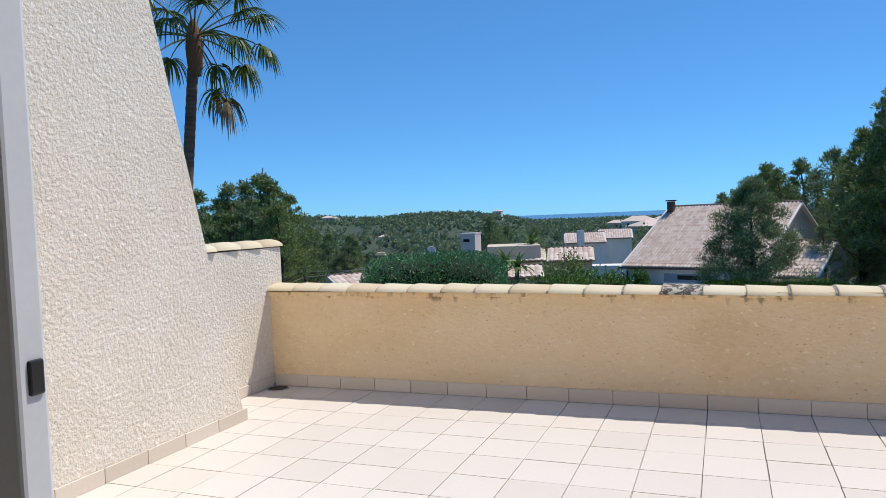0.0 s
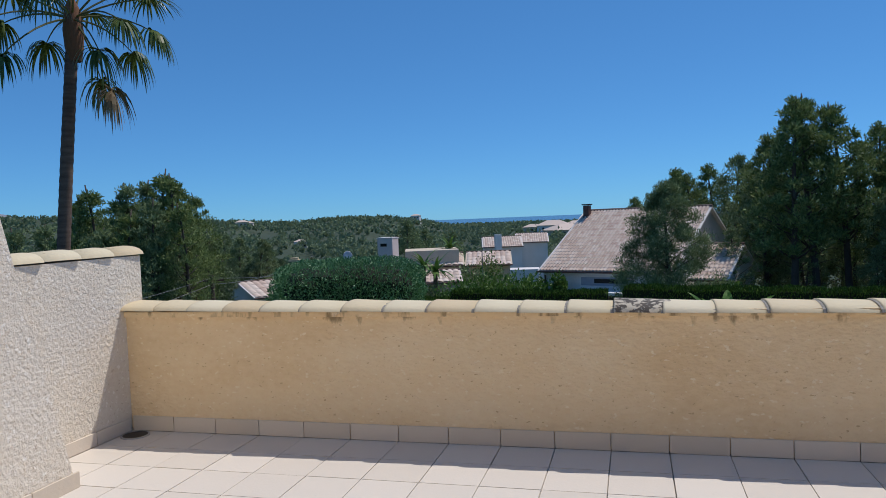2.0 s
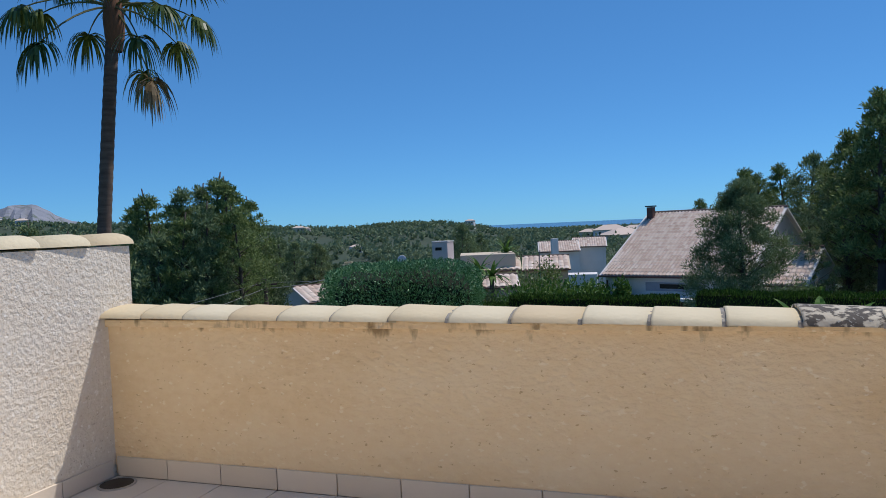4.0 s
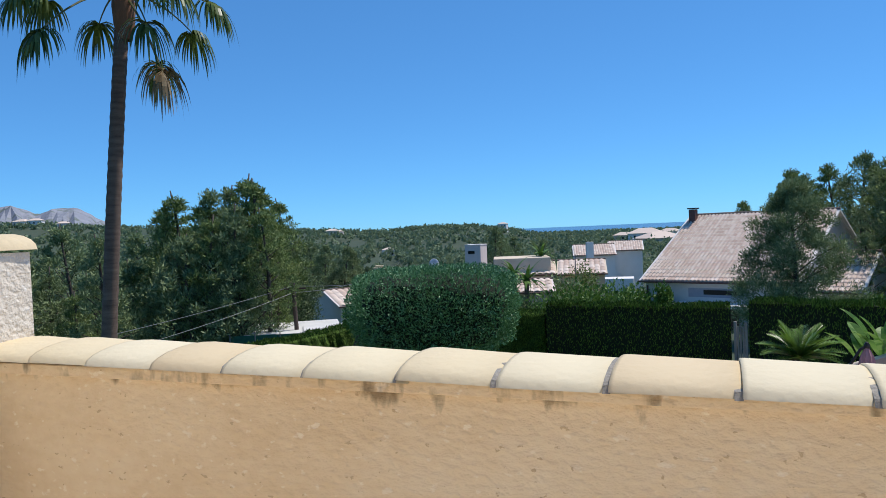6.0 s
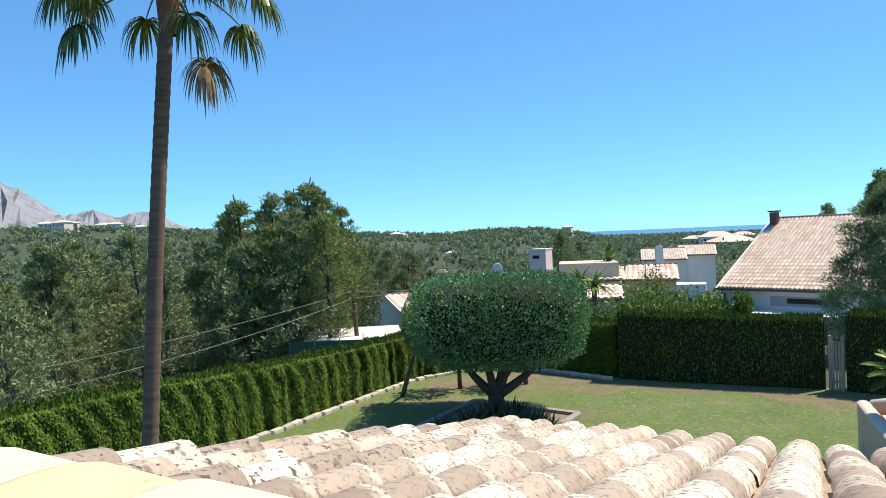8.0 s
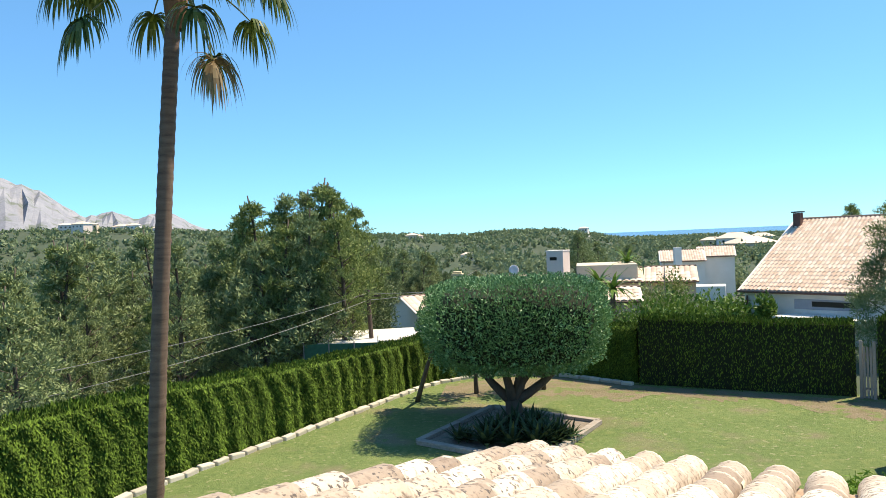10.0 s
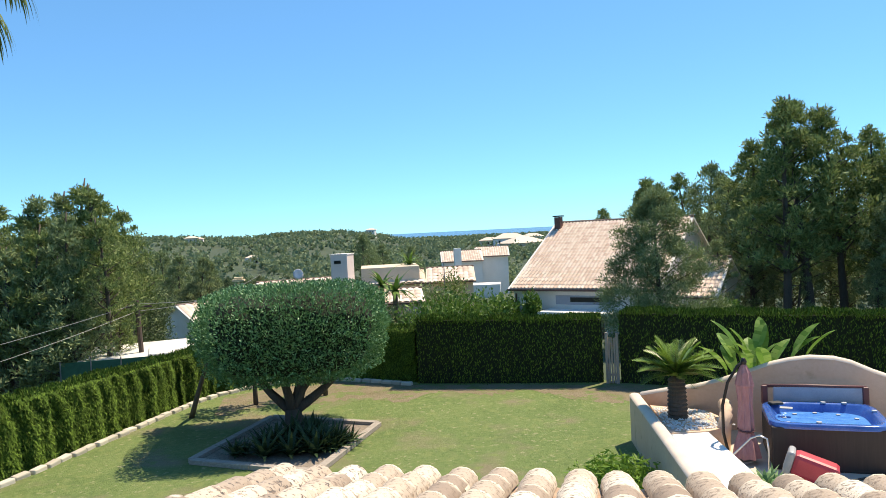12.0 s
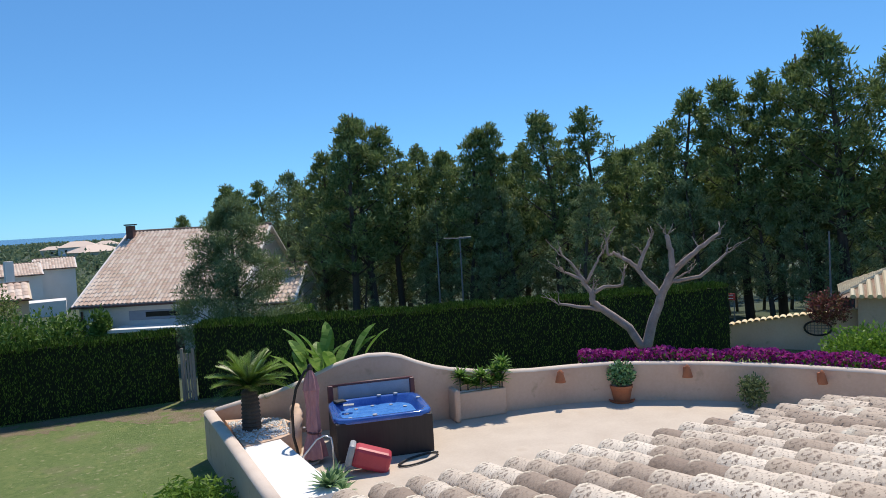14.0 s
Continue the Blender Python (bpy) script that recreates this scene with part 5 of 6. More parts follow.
    part("tie_band", Geo().tube([(0.15 * math.cos(a), 0.15 * math.sin(a), 0.66 + 0.02 * math.sin(a)) for a in [2 * math.pi * i / 12 for i in range(13)]], 0.022, 6), SPA_COVER, can)
    part("finial", Geo().lathe([(0.05, 1.96), (0.06, 2.02), (0.03, 2.08), (0.0, 2.09)], (0, 0, 0), 10), DARK_METAL, p)
    # red bin on its side, handrail, hose
    b = empty("bin", (9.62, 16.80, PATIO_Z), -38, "red plastic bin with grey lid lying tilted beside the tub", "bin")
    m = pose(0, 0, 0.25, 0, 108, 0)
    g = Geo()
    g.box((0, 0, 0), (0.42, 0.42, 0.76), 0, 0.08, None)
    g.v = [tuple(m @ Vector(q)) for q in g.v]
    part("body", g, RED_VINYL, b, "red plastic body", False)
    g = Geo().box((0, 0, -0.43), (0.44, 0.44, 0.13), 0, 0.05)
    g.v = [tuple(m @ Vector(q)) for q in g.v]
    part("lid", g, GREY_PLASTIC, b, "grey lid")
    h = empty("handrail", (8.75, 17.2, PATIO_Z), -40, "bent stainless steel handrail beside the tub", "handrail")
    part("rail", Geo().tube([(-0.75, 0, 0.0), (-0.70, 0, 0.12), (-0.1, 0, 0.78), (0.05, 0, 0.85), (0.18, 0, 0.80), (0.2, 0, 0.6), (0.2, 0, 0.0)], 0.018, 8), STEEL, h, "", True)
    s = empty("garden_hose", (10.6, 16.5, PATIO_Z), 0, "black garden hose lying by the tub foot", "hose")
    part("loop", Geo().tube([(0.35 * math.cos(a) * 1.5, 0.18 * math.sin(a), 0.03) for a in [2 * math.pi * i / 20 for i in range(19)]], 0.022, 6), BLACK, s, "", True)


make_hot_tub()


def leafy_ball(name, at, r, n, leaf, mat, label, category, seed, squash=0.85, shell=0.35):
    rng = np.random.default_rng(seed)
    t = empty(name, at, 0, label, category)
    p, d = ellipsoid_points(rng, n, (0, 0, r * squash), (r, r, r * squash), shell)
    p = p * (1 + 0.12 * np.sin(d[:, :1] * 7) * np.sin(d[:, 1:2] * 6 + 1))
    p[:, 2] = np.maximum(p[:, 2], 0.01)
    leaf_part("foliage", [leaves(rng, p, d * 0.8 + np.array([0, 0, 0.4]), leaf, leaf * 0.5, 0.6)], mat, t)
    return t


def make_wall_things():
    pot = empty("plant_pot", (16.75, 15.72, PATIO_Z), 0, "round terracotta pot with a clipped dark green shrub", "plant pot")
    part("pot", Geo().lathe([(0.0, 0.0), (0.20, 0.0), (0.27, 0.34), (0.29, 0.35), (0.29, 0.43), (0.25, 0.43), (0.24, 0.38), (0.0, 0.37)], seg=24), TERRACOTTA, pot, "terracotta pot")
    part("saucer", Geo().lathe([(0.30, 0.001), (0.33, 0.05), (0.31, 0.05), (0.2, 0.02)], seg=24), TERRACOTTA, pot)
    rng = np.random.default_rng(81)
    p, d = ellipsoid_points(rng, 1500, (0, 0, 0.73), (0.37, 0.37, 0.34), 0.4)
    leaf_part("shrub", [leaves(rng, p, d * 0.8, 0.085, 0.05, 0.6)], OLIVE, pot, "clipped dark green foliage")
    # terracotta wall lights
    for x, y, az in [(15.44, 16.62, 60), (17.62, 14.36, 35), (18.70, 11.6, 12), (14.0, 17.38, 63)][:3]:
        n = empty("wall_lamp", (x, y, -2.78), 0, "bell-shaped terracotta wall lamp on the garden wall", "wall lamp", "terracotta wall lamps")
        n.matrix_basis = pose(x, y, -2.82, 0, 0, 90 - az + 180)
        g = Geo()
        rows = [(0.135, 0.0), (0.125, 0.05), (0.10, 0.15), (0.075, 0.24), (0.04, 0.30), (0.01, 0.32)]
        verts, seg = [], 10
        for r, z in rows:
            for i in range(seg + 1):
                a = -math.pi / 2 + math.pi * i / seg
                verts.append((r * math.cos(a), r * math.sin(a), z))
        g.add(verts, [(j * (seg + 1) + i, j * (seg + 1) + i + 1, (j + 1) * (seg + 1) + i + 1, (j + 1) * (seg + 1) + i) for j in range(5) for i in range(seg)])
        part("shade", g, TERRACOTTA, n, "", True)
        part("back_plate", Geo().box((-0.035, 0, 0.14), (0.07, 0.16, 0.24), bevel=0.02), TERRACOTTA, n)
    leafy_ball("lavender", (18.0, 12.9, PATIO_Z), 0.36, 900, 0.10, OAK, "grey-green lavender bush before the garden wall", "shrub", 83, 1.15)
    # bougainvillea hedge outside the wall
    rng = np.random.default_rng(84)
    line = np.array([p[:2] for p in WALL_LINE[17:]])
    d = np.gradient(line, axis=0)
    out = unit(np.stack([-d[:, 1], d[:, 0]], 1))
    n = 9000
    i = rng.uniform(0, len(line) - 1.001, n)
    k = i.astype(int)
    f = (i - k)[:, None]
    base = line[k] * (1 - f) + line[k + 1] * f
    o = out[k] * (1 - f) + out[k + 1] * f
    off = rng.uniform(0.18, 0.85, n)
    top = -2.22 + 0.04 * np.sin(i * 3.1) + 0.03 * np.sin(i * 7.7)
    z = top - np.abs(rng.normal(0, 0.14, n)) - 0.25 * ((off - 0.5) / 0.35) ** 2 * 0.4
    c = np.column_stack([base + o * off[:, None], z])
    b = empty("bougainvillea", (17.8, 15.0, LAWN_Z), 0, "low bougainvillea hedge covered in magenta flowers", "bougainvillea")
    org = np.array([17.8, 15.0, LAWN_Z])
    fl = rng.uniform(0, 1, n) < 0.72
    leaf_part("blossom", [leaves(rng, c[fl] - org, np.tile([[0, 0, 1.0]], (fl.sum(), 1)), 0.085, 0.075, 1.0)], FLOWER, b, "magenta bracts")
    leaf_part("leaves", [leaves(rng, c[~fl] - org + np.array([0, 0, -0.05]), np.tile([[0, 0, 1.0]], ((~fl).sum(), 1)), 0.10, 0.06, 1.0)], BUSH, b)
    m = 220
    tw = Geo()
    for j in range(m):
        q = c[j * 30]
        tw.tube([(q[0] - org[0], q[1] - org[1], 0.0), tuple(q - org)], 0.010, 4)
    part("stems", tw, BARK, b)
    # strelitzia behind the hump of the wall
    rng = np.random.default_rng(85)
    s = empty("strelitzia", (11.25, 20.75, LAWN_Z), 0, "giant strelitzia with large paddle leaves behind the wall", "strelitzia")
    for j in range(19):
        a = rng.uniform(0, 6.28)
        e = radians(rng.uniform(58, 84))
        h = rng.uniform(1.3, 2.2)
        d = np.array([math.cos(a) * math.cos(e), math.sin(a) * math.cos(e), math.sin(e)])
        st = np.array([rng.uniform(-0.5, 0.5), rng.uniform(-0.3, 0.3), 0.0])
        tip = st + d * h
        f = part("leaf_stalk", Geo().tube([st, st + d * h * 0.5, tip], [0.035, 0.025, 0.016], 6), BANANA, s)
        w = unit(d + np.array([math.cos(a), math.sin(a), 0]) * 0.35)
        side = unit(np.cross(w, [0, 0, 1.0]))
        q, p = [], tip
        L, prev = rng.uniform(0.7, 1.0), None
        for k in range(9):
            u = k / 8
            half = 0.155 * math.sin(math.pi * min(1, 0.08 + 0.92 * u)) ** 0.7 + 0.004
            up = np.cross(side, w) * half * 0.35
            row = (p - side * half + up, p, p + side * half + up)
            if prev is not None:
                gap = 0.06 if k % 2 else 0.0
                q.append([prev[0], prev[1], row[1], row[0] * (1 - gap) + prev[0] * gap])
                q.append([prev[1], prev[2], row[2] * (1 - gap) + prev[2] * gap, row[1]])
            prev = row
            p = p + w * L / 8
            w = unit(w + np.array([0, 0, -0.09]))
        leaf_part("leaf_blade", [np.array(q)], BANANA, f)
    # green clump on the lawn beside the low wall
    rng = np.random.default_rng(86)
    t = empty("weed_clump", (6.6, 18.4, LAWN_Z), 0, "tall green weeds growing beside the low wall", "plant")
    n = 1500
    x, y = rng.normal(0, 0.32, n), rng.normal(0, 0.45, n)
    h = rng.uniform(0.3, 0.9, n) * np.exp(-(x ** 2 + y ** 2) * 0.5)
    stalk = np.column_stack([rng.normal(0, 0.22, n), rng.normal(0, 0.22, n), np.ones(n)])
    cc = np.column_stack([x, y, np.zeros(n)]) + unit(stalk) * (h * rng.uniform(0.3, 1.0, n))[:, None]
    side = unit(np.column_stack([rng.normal(0, 1, n), rng.normal(0, 1, n), rng.uniform(-0.2, 0.9, n)])) * 0.10
    b2 = unit(np.cross(side, rng.normal(0, 1, (n, 3)))) * 0.022
    leaf_part("leaves", [np.stack([cc - side, cc + b2, cc + side, cc - b2], 1)], WEED, t)["kind"] = "stuff"
    g = Geo()
    for j in range(0, n, 12):
        g.tube([(x[j], y[j], 0), tuple(np.array([x[j], y[j], 0]) + unit(stalk[j:j + 1])[0] * h[j])], 0.005, 4)
    part("stem", g, WEED, t)["kind"] = "stuff"
    for j, (x, y) in enumerate([(8.2, 16.6), (8.75, 16.75), (8.45, 16.2), (7.9, 15.7)]):
        rosette("succulent", (x, y, PATIO_Z + (0.46 if j in (3,) else 0.0)), 0.42, 26, 760 + j, "bright green agave beside the bench", "succulent", SUCCULENT, 0.3)


make_wall_things()


def make_dead_tree():
    rng = np.random.default_rng(91)
    az = radians(57.7)
    base = np.array([1.5 + 20.6 * math.sin(az), 5.4 + 20.6 * math.cos(az), LAWN_Z])
    right, fwd = np.array([math.cos(az), -math.sin(az), 0]), np.array([math.sin(az), math.cos(az), 0])
    t = empty("bare_tree", tuple(base), 0, "leafless pruned tree with pale grey forked branches", "tree")
    g = Geo()

    def P(h, z, f=0.0):
        return right * h + fwd * f + np.array([0, 0, z - LAWN_Z])

    def br(points, r0, r1):
        pts = [P(*q) for q in points]
        fine, rad = [], []
        for i in range(len(pts) - 1):
            for k in range(4):
                fine.append(pts[i] + (pts[i + 1] - pts[i]) * k / 4 + rng.normal(0, 0.012, 3))
        fine.append(pts[-1])
        rad = [r0 + (r1 - r0) * i / (len(fine) - 1) for i in range(len(fine))]
        if r0 < 0.02:
            g.tube(fine, rad, 5)
        else:
            part("trunk" if r0 > 0.19 else "branch", Geo().tube(fine, rad, 8), BARK_GREY, t, "", True)

    br([(0, -3.95), (0, -2.9), (0.05, -2.55)], 0.20, 0.17)
    br([(0.05, -2.6), (0.32, -1.7), (0.62, -0.9), (0.88, -0.35), (0.85, 0.2), (0.75, 0.65)], 0.15, 0.06)
    br([(0.72, -0.6), (1.15, -0.15), (1.6, 0.25), (2.1, 0.62)], 0.10, 0.045)
    br([(0.55, -1.05), (0.2, -0.65), (-0.1, -0.2), (-0.45, 0.05)], 0.09, 0.05)
    br([(-0.05, -0.3), (0.1, 0.1), (0.35, 0.62)], 0.07, 0.035)
    br([(-0.3, -0.05), (-0.7, 0.2), (-0.85, 0.1), (-0.88, 0.58)], 0.05, 0.03)
    br([(0.0, -2.5), (-0.35, -1.95), (-1.0, -1.45), (-1.35, -1.2), (-1.35, -0.85)], 0.13, 0.08)
    br([(-1.1, -1.4), (-1.7, -1.32), (-2.3, -1.22)], 0.07, 0.035)
    br([(-1.35, -0.95), (-1.65, -0.5), (-2.1, -0.3)], 0.07, 0.03)
    br([(-1.35, -0.95), (-1.0, -0.75), (-0.5, -0.72), (-0.45, -0.45)], 0.06, 0.03)
    br([(-1.5, -0.65), (-1.9, -0.05), (-2.15, 0.2)], 0.05, 0.02)
    br([(-1.5, -0.65), (-1.2, -0.1), (-1.0, 0.25)], 0.045, 0.02)
    br([(0.8, -0.65), (1.6, -0.55), (2.0, -0.2), (2.3, 0.1)], 0.06, 0.03)
    br([(0.6, -0.9), (1.0, -0.55), (1.3, -0.4)], 0.04, 0.02)
    # thin twigs sprouting from the upper branches
    for h, z, way in [(0.75, 0.65, 0.0), (2.1, 0.62, 0.6), (-0.45, 0.05, -0.5), (0.35, 0.62, 0.2), (-0.88, 0.58, 0.1), (-1.35, -0.85, -0.1), (-2.3, -1.22, -0.9), (-2.1, -0.3, -0.6), (-0.45, -0.45, 0.2), (-2.15, 0.2, -0.3), (-1.0, 0.25, 0.3), (2.3, 0.1, 0.5), (1.3, -0.4, 0.6), (1.6, 0.25, 0.1), (-1.65, -0.5, -0.3), (0.88, -0.35, 0.5), (0.1, 0.1, -0.3)]:
        for k in range(4):
            w = way + rng.normal(0, 0.5)
            n = rng.uniform(0.18, 0.5)
            mid = (h + w * n * 0.5 + rng.normal(0, 0.03), z + n * 0.45, rng.normal(0, 0.08))
            br([(h, z - 0.04), mid, (h + w * n, z + n * rng.uniform(0.6, 1.0), rng.normal(0, 0.15))], 0.018, 0.006)
    part("twigs", g, BARK_GREY, t, "thin brown twigs", True)["kind"] = "stuff"


make_dead_tree()


def make_entrance():
    """Tile-capped garden wall, its oval opening, the small tiled kiosk and bushes at the far end."""
    A, B = Vector((26.4, 17.6)), Vector((28.0, 13.2))
    d = (B - A).normalized()
    ang = math.degrees(math.atan2(d.y, d.x))
    L = (B - A).length
    w = empty("entrance_wall", (A.x, A.y, LAWN_Z), ang, "sloping beige wall capped with curved tiles with an oval grille", "wall")
    z0, z1 = 0.78, 1.5
    n = 12
    prof = [(L * i / n, z0 + (z1 - z0) * (i / n) ** 0.8) for i in range(n + 1)]
    g = Geo()
    v = [(x, y, z) for y in (0, 0.24) for x, z in [(0, 0)] + prof + [(L, 0)]]
    m = n + 3
    g.add(v, [tuple(range(m)), tuple(range(2 * m - 1, m - 1, -1))] + [(i, m + i, m + (i + 1) % m, (i + 1) % m) for i in range(m)])
    part("body", g, GARDEN_WALL, w)
    tile = cap_tile_mesh("small_cap_tile", 0.46, 0.105, 0.095, 0.085, CAP, 6)
    for i in range(22):
        x = L * (i + 0.5) / 22
        z = z0 + (z1 - z0) * (x / L) ** 0.8
        ob = new("cap_tile", tile)
        ob.parent = w
        ob.matrix_basis = pose(x, 0.10, z - 0.0, -8, -8, 90) @ pose(0, 0, 0, 0, 6, 0)
    oc = (L * 0.62, -0.012, 0.78)
    part("oval_frame", Geo().tube([(oc[0] + 0.42 * math.cos(a), oc[1], oc[2] + 0.25 * math.sin(a)) for a in [2 * math.pi * i / 24 for i in range(25)]], 0.035, 6), DARK_METAL, w, "dark oval frame", True)
    for i in range(-3, 4):
        hh = 0.25 * math.sqrt(max(0, 1 - (i * 0.11 / 0.42) ** 2))
        part("grille_bar", Geo().tube([(oc[0] + i * 0.11, oc[1], oc[2] - hh), (oc[0] + i * 0.11, oc[1], oc[2] + hh)], 0.012, 5), LAMP_GREY, w)
    for i in (-1, 0, 1):
        part("grille_bar", Geo().tube([(oc[0] - 0.38, oc[1], oc[2] + i * 0.1), (oc[0] + 0.38, oc[1], oc[2] + i * 0.1)], 0.012, 5), LAMP_GREY, w)
    # tiled kiosk
    k = empty("kiosk", (29.0, 13.0, LAWN_Z), 20, "small kiosk with a pyramid roof of pale curved tiles", "kiosk")
    part("body", Geo().box((0, 0, 1.0), (2.2, 2.2, 2.0)), GARDEN_WALL, k)
    roof = part("roof", Geo().add([(-1.6, -1.6, 1.95), (1.6, -1.6, 1.95), (1.6, 1.6, 1.95), (-1.6, 1.6, 1.95), (0, 0, 2.75)], [(0, 1, 4), (1, 2, 4), (2, 3, 4), (3, 0, 4), (3, 2, 1, 0)]), ROOF_UNDER, k)
    for side in range(4):
        for i in range(-6, 7):
            x, y1 = i * 0.25, -1.62
            y0 = -abs(x) - 0.02
            if y0 - y1 > 0.2:
                q = part("roof_tile", Geo().tube([(x, y1, 1.98), (x, y0, 1.98 + 0.8 * (y0 - y1) / 1.6)], 0.085, 6), CAP, roof)
                q.matrix_basis = pose(0, 0, 0, 0, 0, 90 * side)
    leafy_ball("bush", (23.6, 12.0, LAWN_Z), 1.45, 6500, 0.12, WEED, "rounded bright green bush behind the garden wall", "bush", 92, 0.58)
    leafy_ball("bush", (26.8, 14.3, LAWN_Z + 1.0), 0.75, 1500, 0.12, FLOWER_DRY, "faded bougainvillea sprawling over the wall", "bush", 93, 0.8)
    s = empty("sign", (30.6, 19.6, -4.2), -60, "small red sign on posts among the trees", "sign")
    part("board", Geo().box((0, 0, 1.55), (0.5, 0.03, 0.3), bevel=0.005), RED_SIGN, s)
    for z in (1.62, 1.48):
        part("line_of_text", Geo().box((0, -0.018, z), (0.32, 0.006, 0.03)), WHITE, s)
    for x in (-0.2, 0.2):
        part("post", Geo().tube([(x, 0.03, 0), (x, 0.03, 1.6)], 0.025, 6), LAMP_GREY, s)


make_entrance()


# ---- gate in the hedge gap ----
def make_gate():
    t = empty("garden_gate", (10.35, 27.50, LAWN_Z), -30, "narrow weathered wooden gate in the hedge gap", "gate")
    for x in (-0.17, 0.17):
        part("post", Geo().box((x, 0, 0.85), (0.09, 0.09, 1.7), bevel=0.01), GATE_WOOD, t)
    for i in range(3):
        part("board", Geo().box((-0.085 + i * 0.085, -0.02, 0.78), (0.06, 0.025, 1.5), bevel=0.004), GATE_WOOD, t)
    for z in (0.3, 1.3):
        part("cross_rail", Geo().box((0, 0.02, z), (0.30, 0.03, 0.07), bevel=0.004), GATE_WOOD, t)


make_gate()


# ---- the neighbouring houses ----
def ribbed_slope(g, a, b, c, d, pitch=0.30, rise=0.07, rows=0.42):
    """Rows of curved tiles on the slope a-b (eaves) to d-c (ridge)."""
    a, b, c, d = (np.array(p, float) for p in (a, b, c, d))
    L, S = np.linalg.norm(b - a), np.linalg.norm(d - a)
    nx, ny = int(L / pitch), int(S / rows)
    up = unit(np.cross(b - a, d - a))
    for i in range(nx):
        for j in range(ny):
            v = []
            for (u, lift) in ((j / ny, 0.03), ((j + 1) / ny, 0.0)):
                e0, e1 = a + (d - a) * u, b + (c - b) * u
                for k in range(5):
                    f = (i + k / 4 * 0.98) / nx
                    v.append(e0 + (e1 - e0) * f + up * (rise * math.sin(math.pi * k / 4) + lift))
            g.add(v, [(k, k + 1, k + 6, k + 5) for k in range(4)])


def gable_house(name, at, rz, length, depth, eave_z, ridge_z, foot, label, wall=HOUSE_WALL, pitch=0.225, over=0.35, rows=0.37):
    """Eaves front along local x from 0 to length at y=0; ridge at depth/2."""
    h = empty(name, (at[0], at[1], foot), rz, label, "house")
    e, r = eave_z - foot, ridge_z - foot
    g = Geo()
    x0, x1, y0, y1 = 0.25, length - 0.25, over, depth - over
    er = e - 0.05 + over * (r - e) / (depth / 2)
    v = [(x0, y0, 0), (x1, y0, 0), (x1, y1, 0), (x0, y1, 0), (x0, y0, er), (x1, y0, er), (x1, y1, er), (x0, y1, er), (x0, depth / 2, r - 0.06), (x1, depth / 2, r - 0.06)]
    g.add(v, [(0, 1, 5, 4), (2, 3, 7, 6), (1, 2, 6, 9, 5), (3, 0, 4, 8, 7), (4, 5, 9, 8), (6, 7, 8, 9)])
    part("wall", g, wall, h)
    g = Geo()
    t = 0.12
    g.add([(0, 0, e - t), (length, 0, e - t), (length, depth / 2, r - t), (0, depth / 2, r - t), (0, 0, e), (length, 0, e), (length, depth / 2, r), (0, depth / 2, r)], [(3, 2, 1, 0), (4, 5, 6, 7), (0, 1, 5, 4), (1, 2, 6, 5), (3, 0, 4, 7)])
    g.add([(0, depth, e - t), (length, depth, e - t), (length, depth / 2, r - t), (0, depth / 2, r - t), (0, depth, e), (length, depth, e), (length, depth / 2, r), (0, depth / 2, r)], [(0, 1, 2, 3), (7, 6, 5, 4), (4, 5, 1, 0), (5, 6, 2, 1), (7, 4, 0, 3)])
    roof = part("roof", g, wall, h, "roof slab with pale verge")
    g = Geo()
    ribbed_slope(g, (0.14, -0.05, e + 0.01), (length - 0.14, -0.05, e + 0.01), (length - 0.14, depth / 2, r + 0.01), (0.14, depth / 2, r + 0.01), pitch, 0.075, rows)
    q = part("roof_tiles", g, HOUSE_ROOF, roof, "pinkish curved clay tiles", True)
    q["kind"] = "stuff"
    g = Geo()
    ribbed_slope(g, (length - 0.14, depth + 0.05, e + 0.01), (0.14, depth + 0.05, e + 0.01), (0.14, depth / 2, r + 0.01), (length - 0.14, depth / 2, r + 0.01), pitch * 2, 0.075, rows * 2)
    q = part("roof_tiles", g, HOUSE_ROOF, roof, "pinkish curved clay tiles", True)
    q["kind"] = "stuff"
    part("ridge", Geo().tube([(0, depth / 2, r + 0.03), (length, depth / 2, r + 0.03)], 0.10, 8), RIDGE_TILE, roof)
    part("gutter", Geo().tube([(0, -0.08, e - 0.06), (length, -0.08, e - 0.06)], 0.065, 8), GUTTER, h, "brown gutter")
    return h


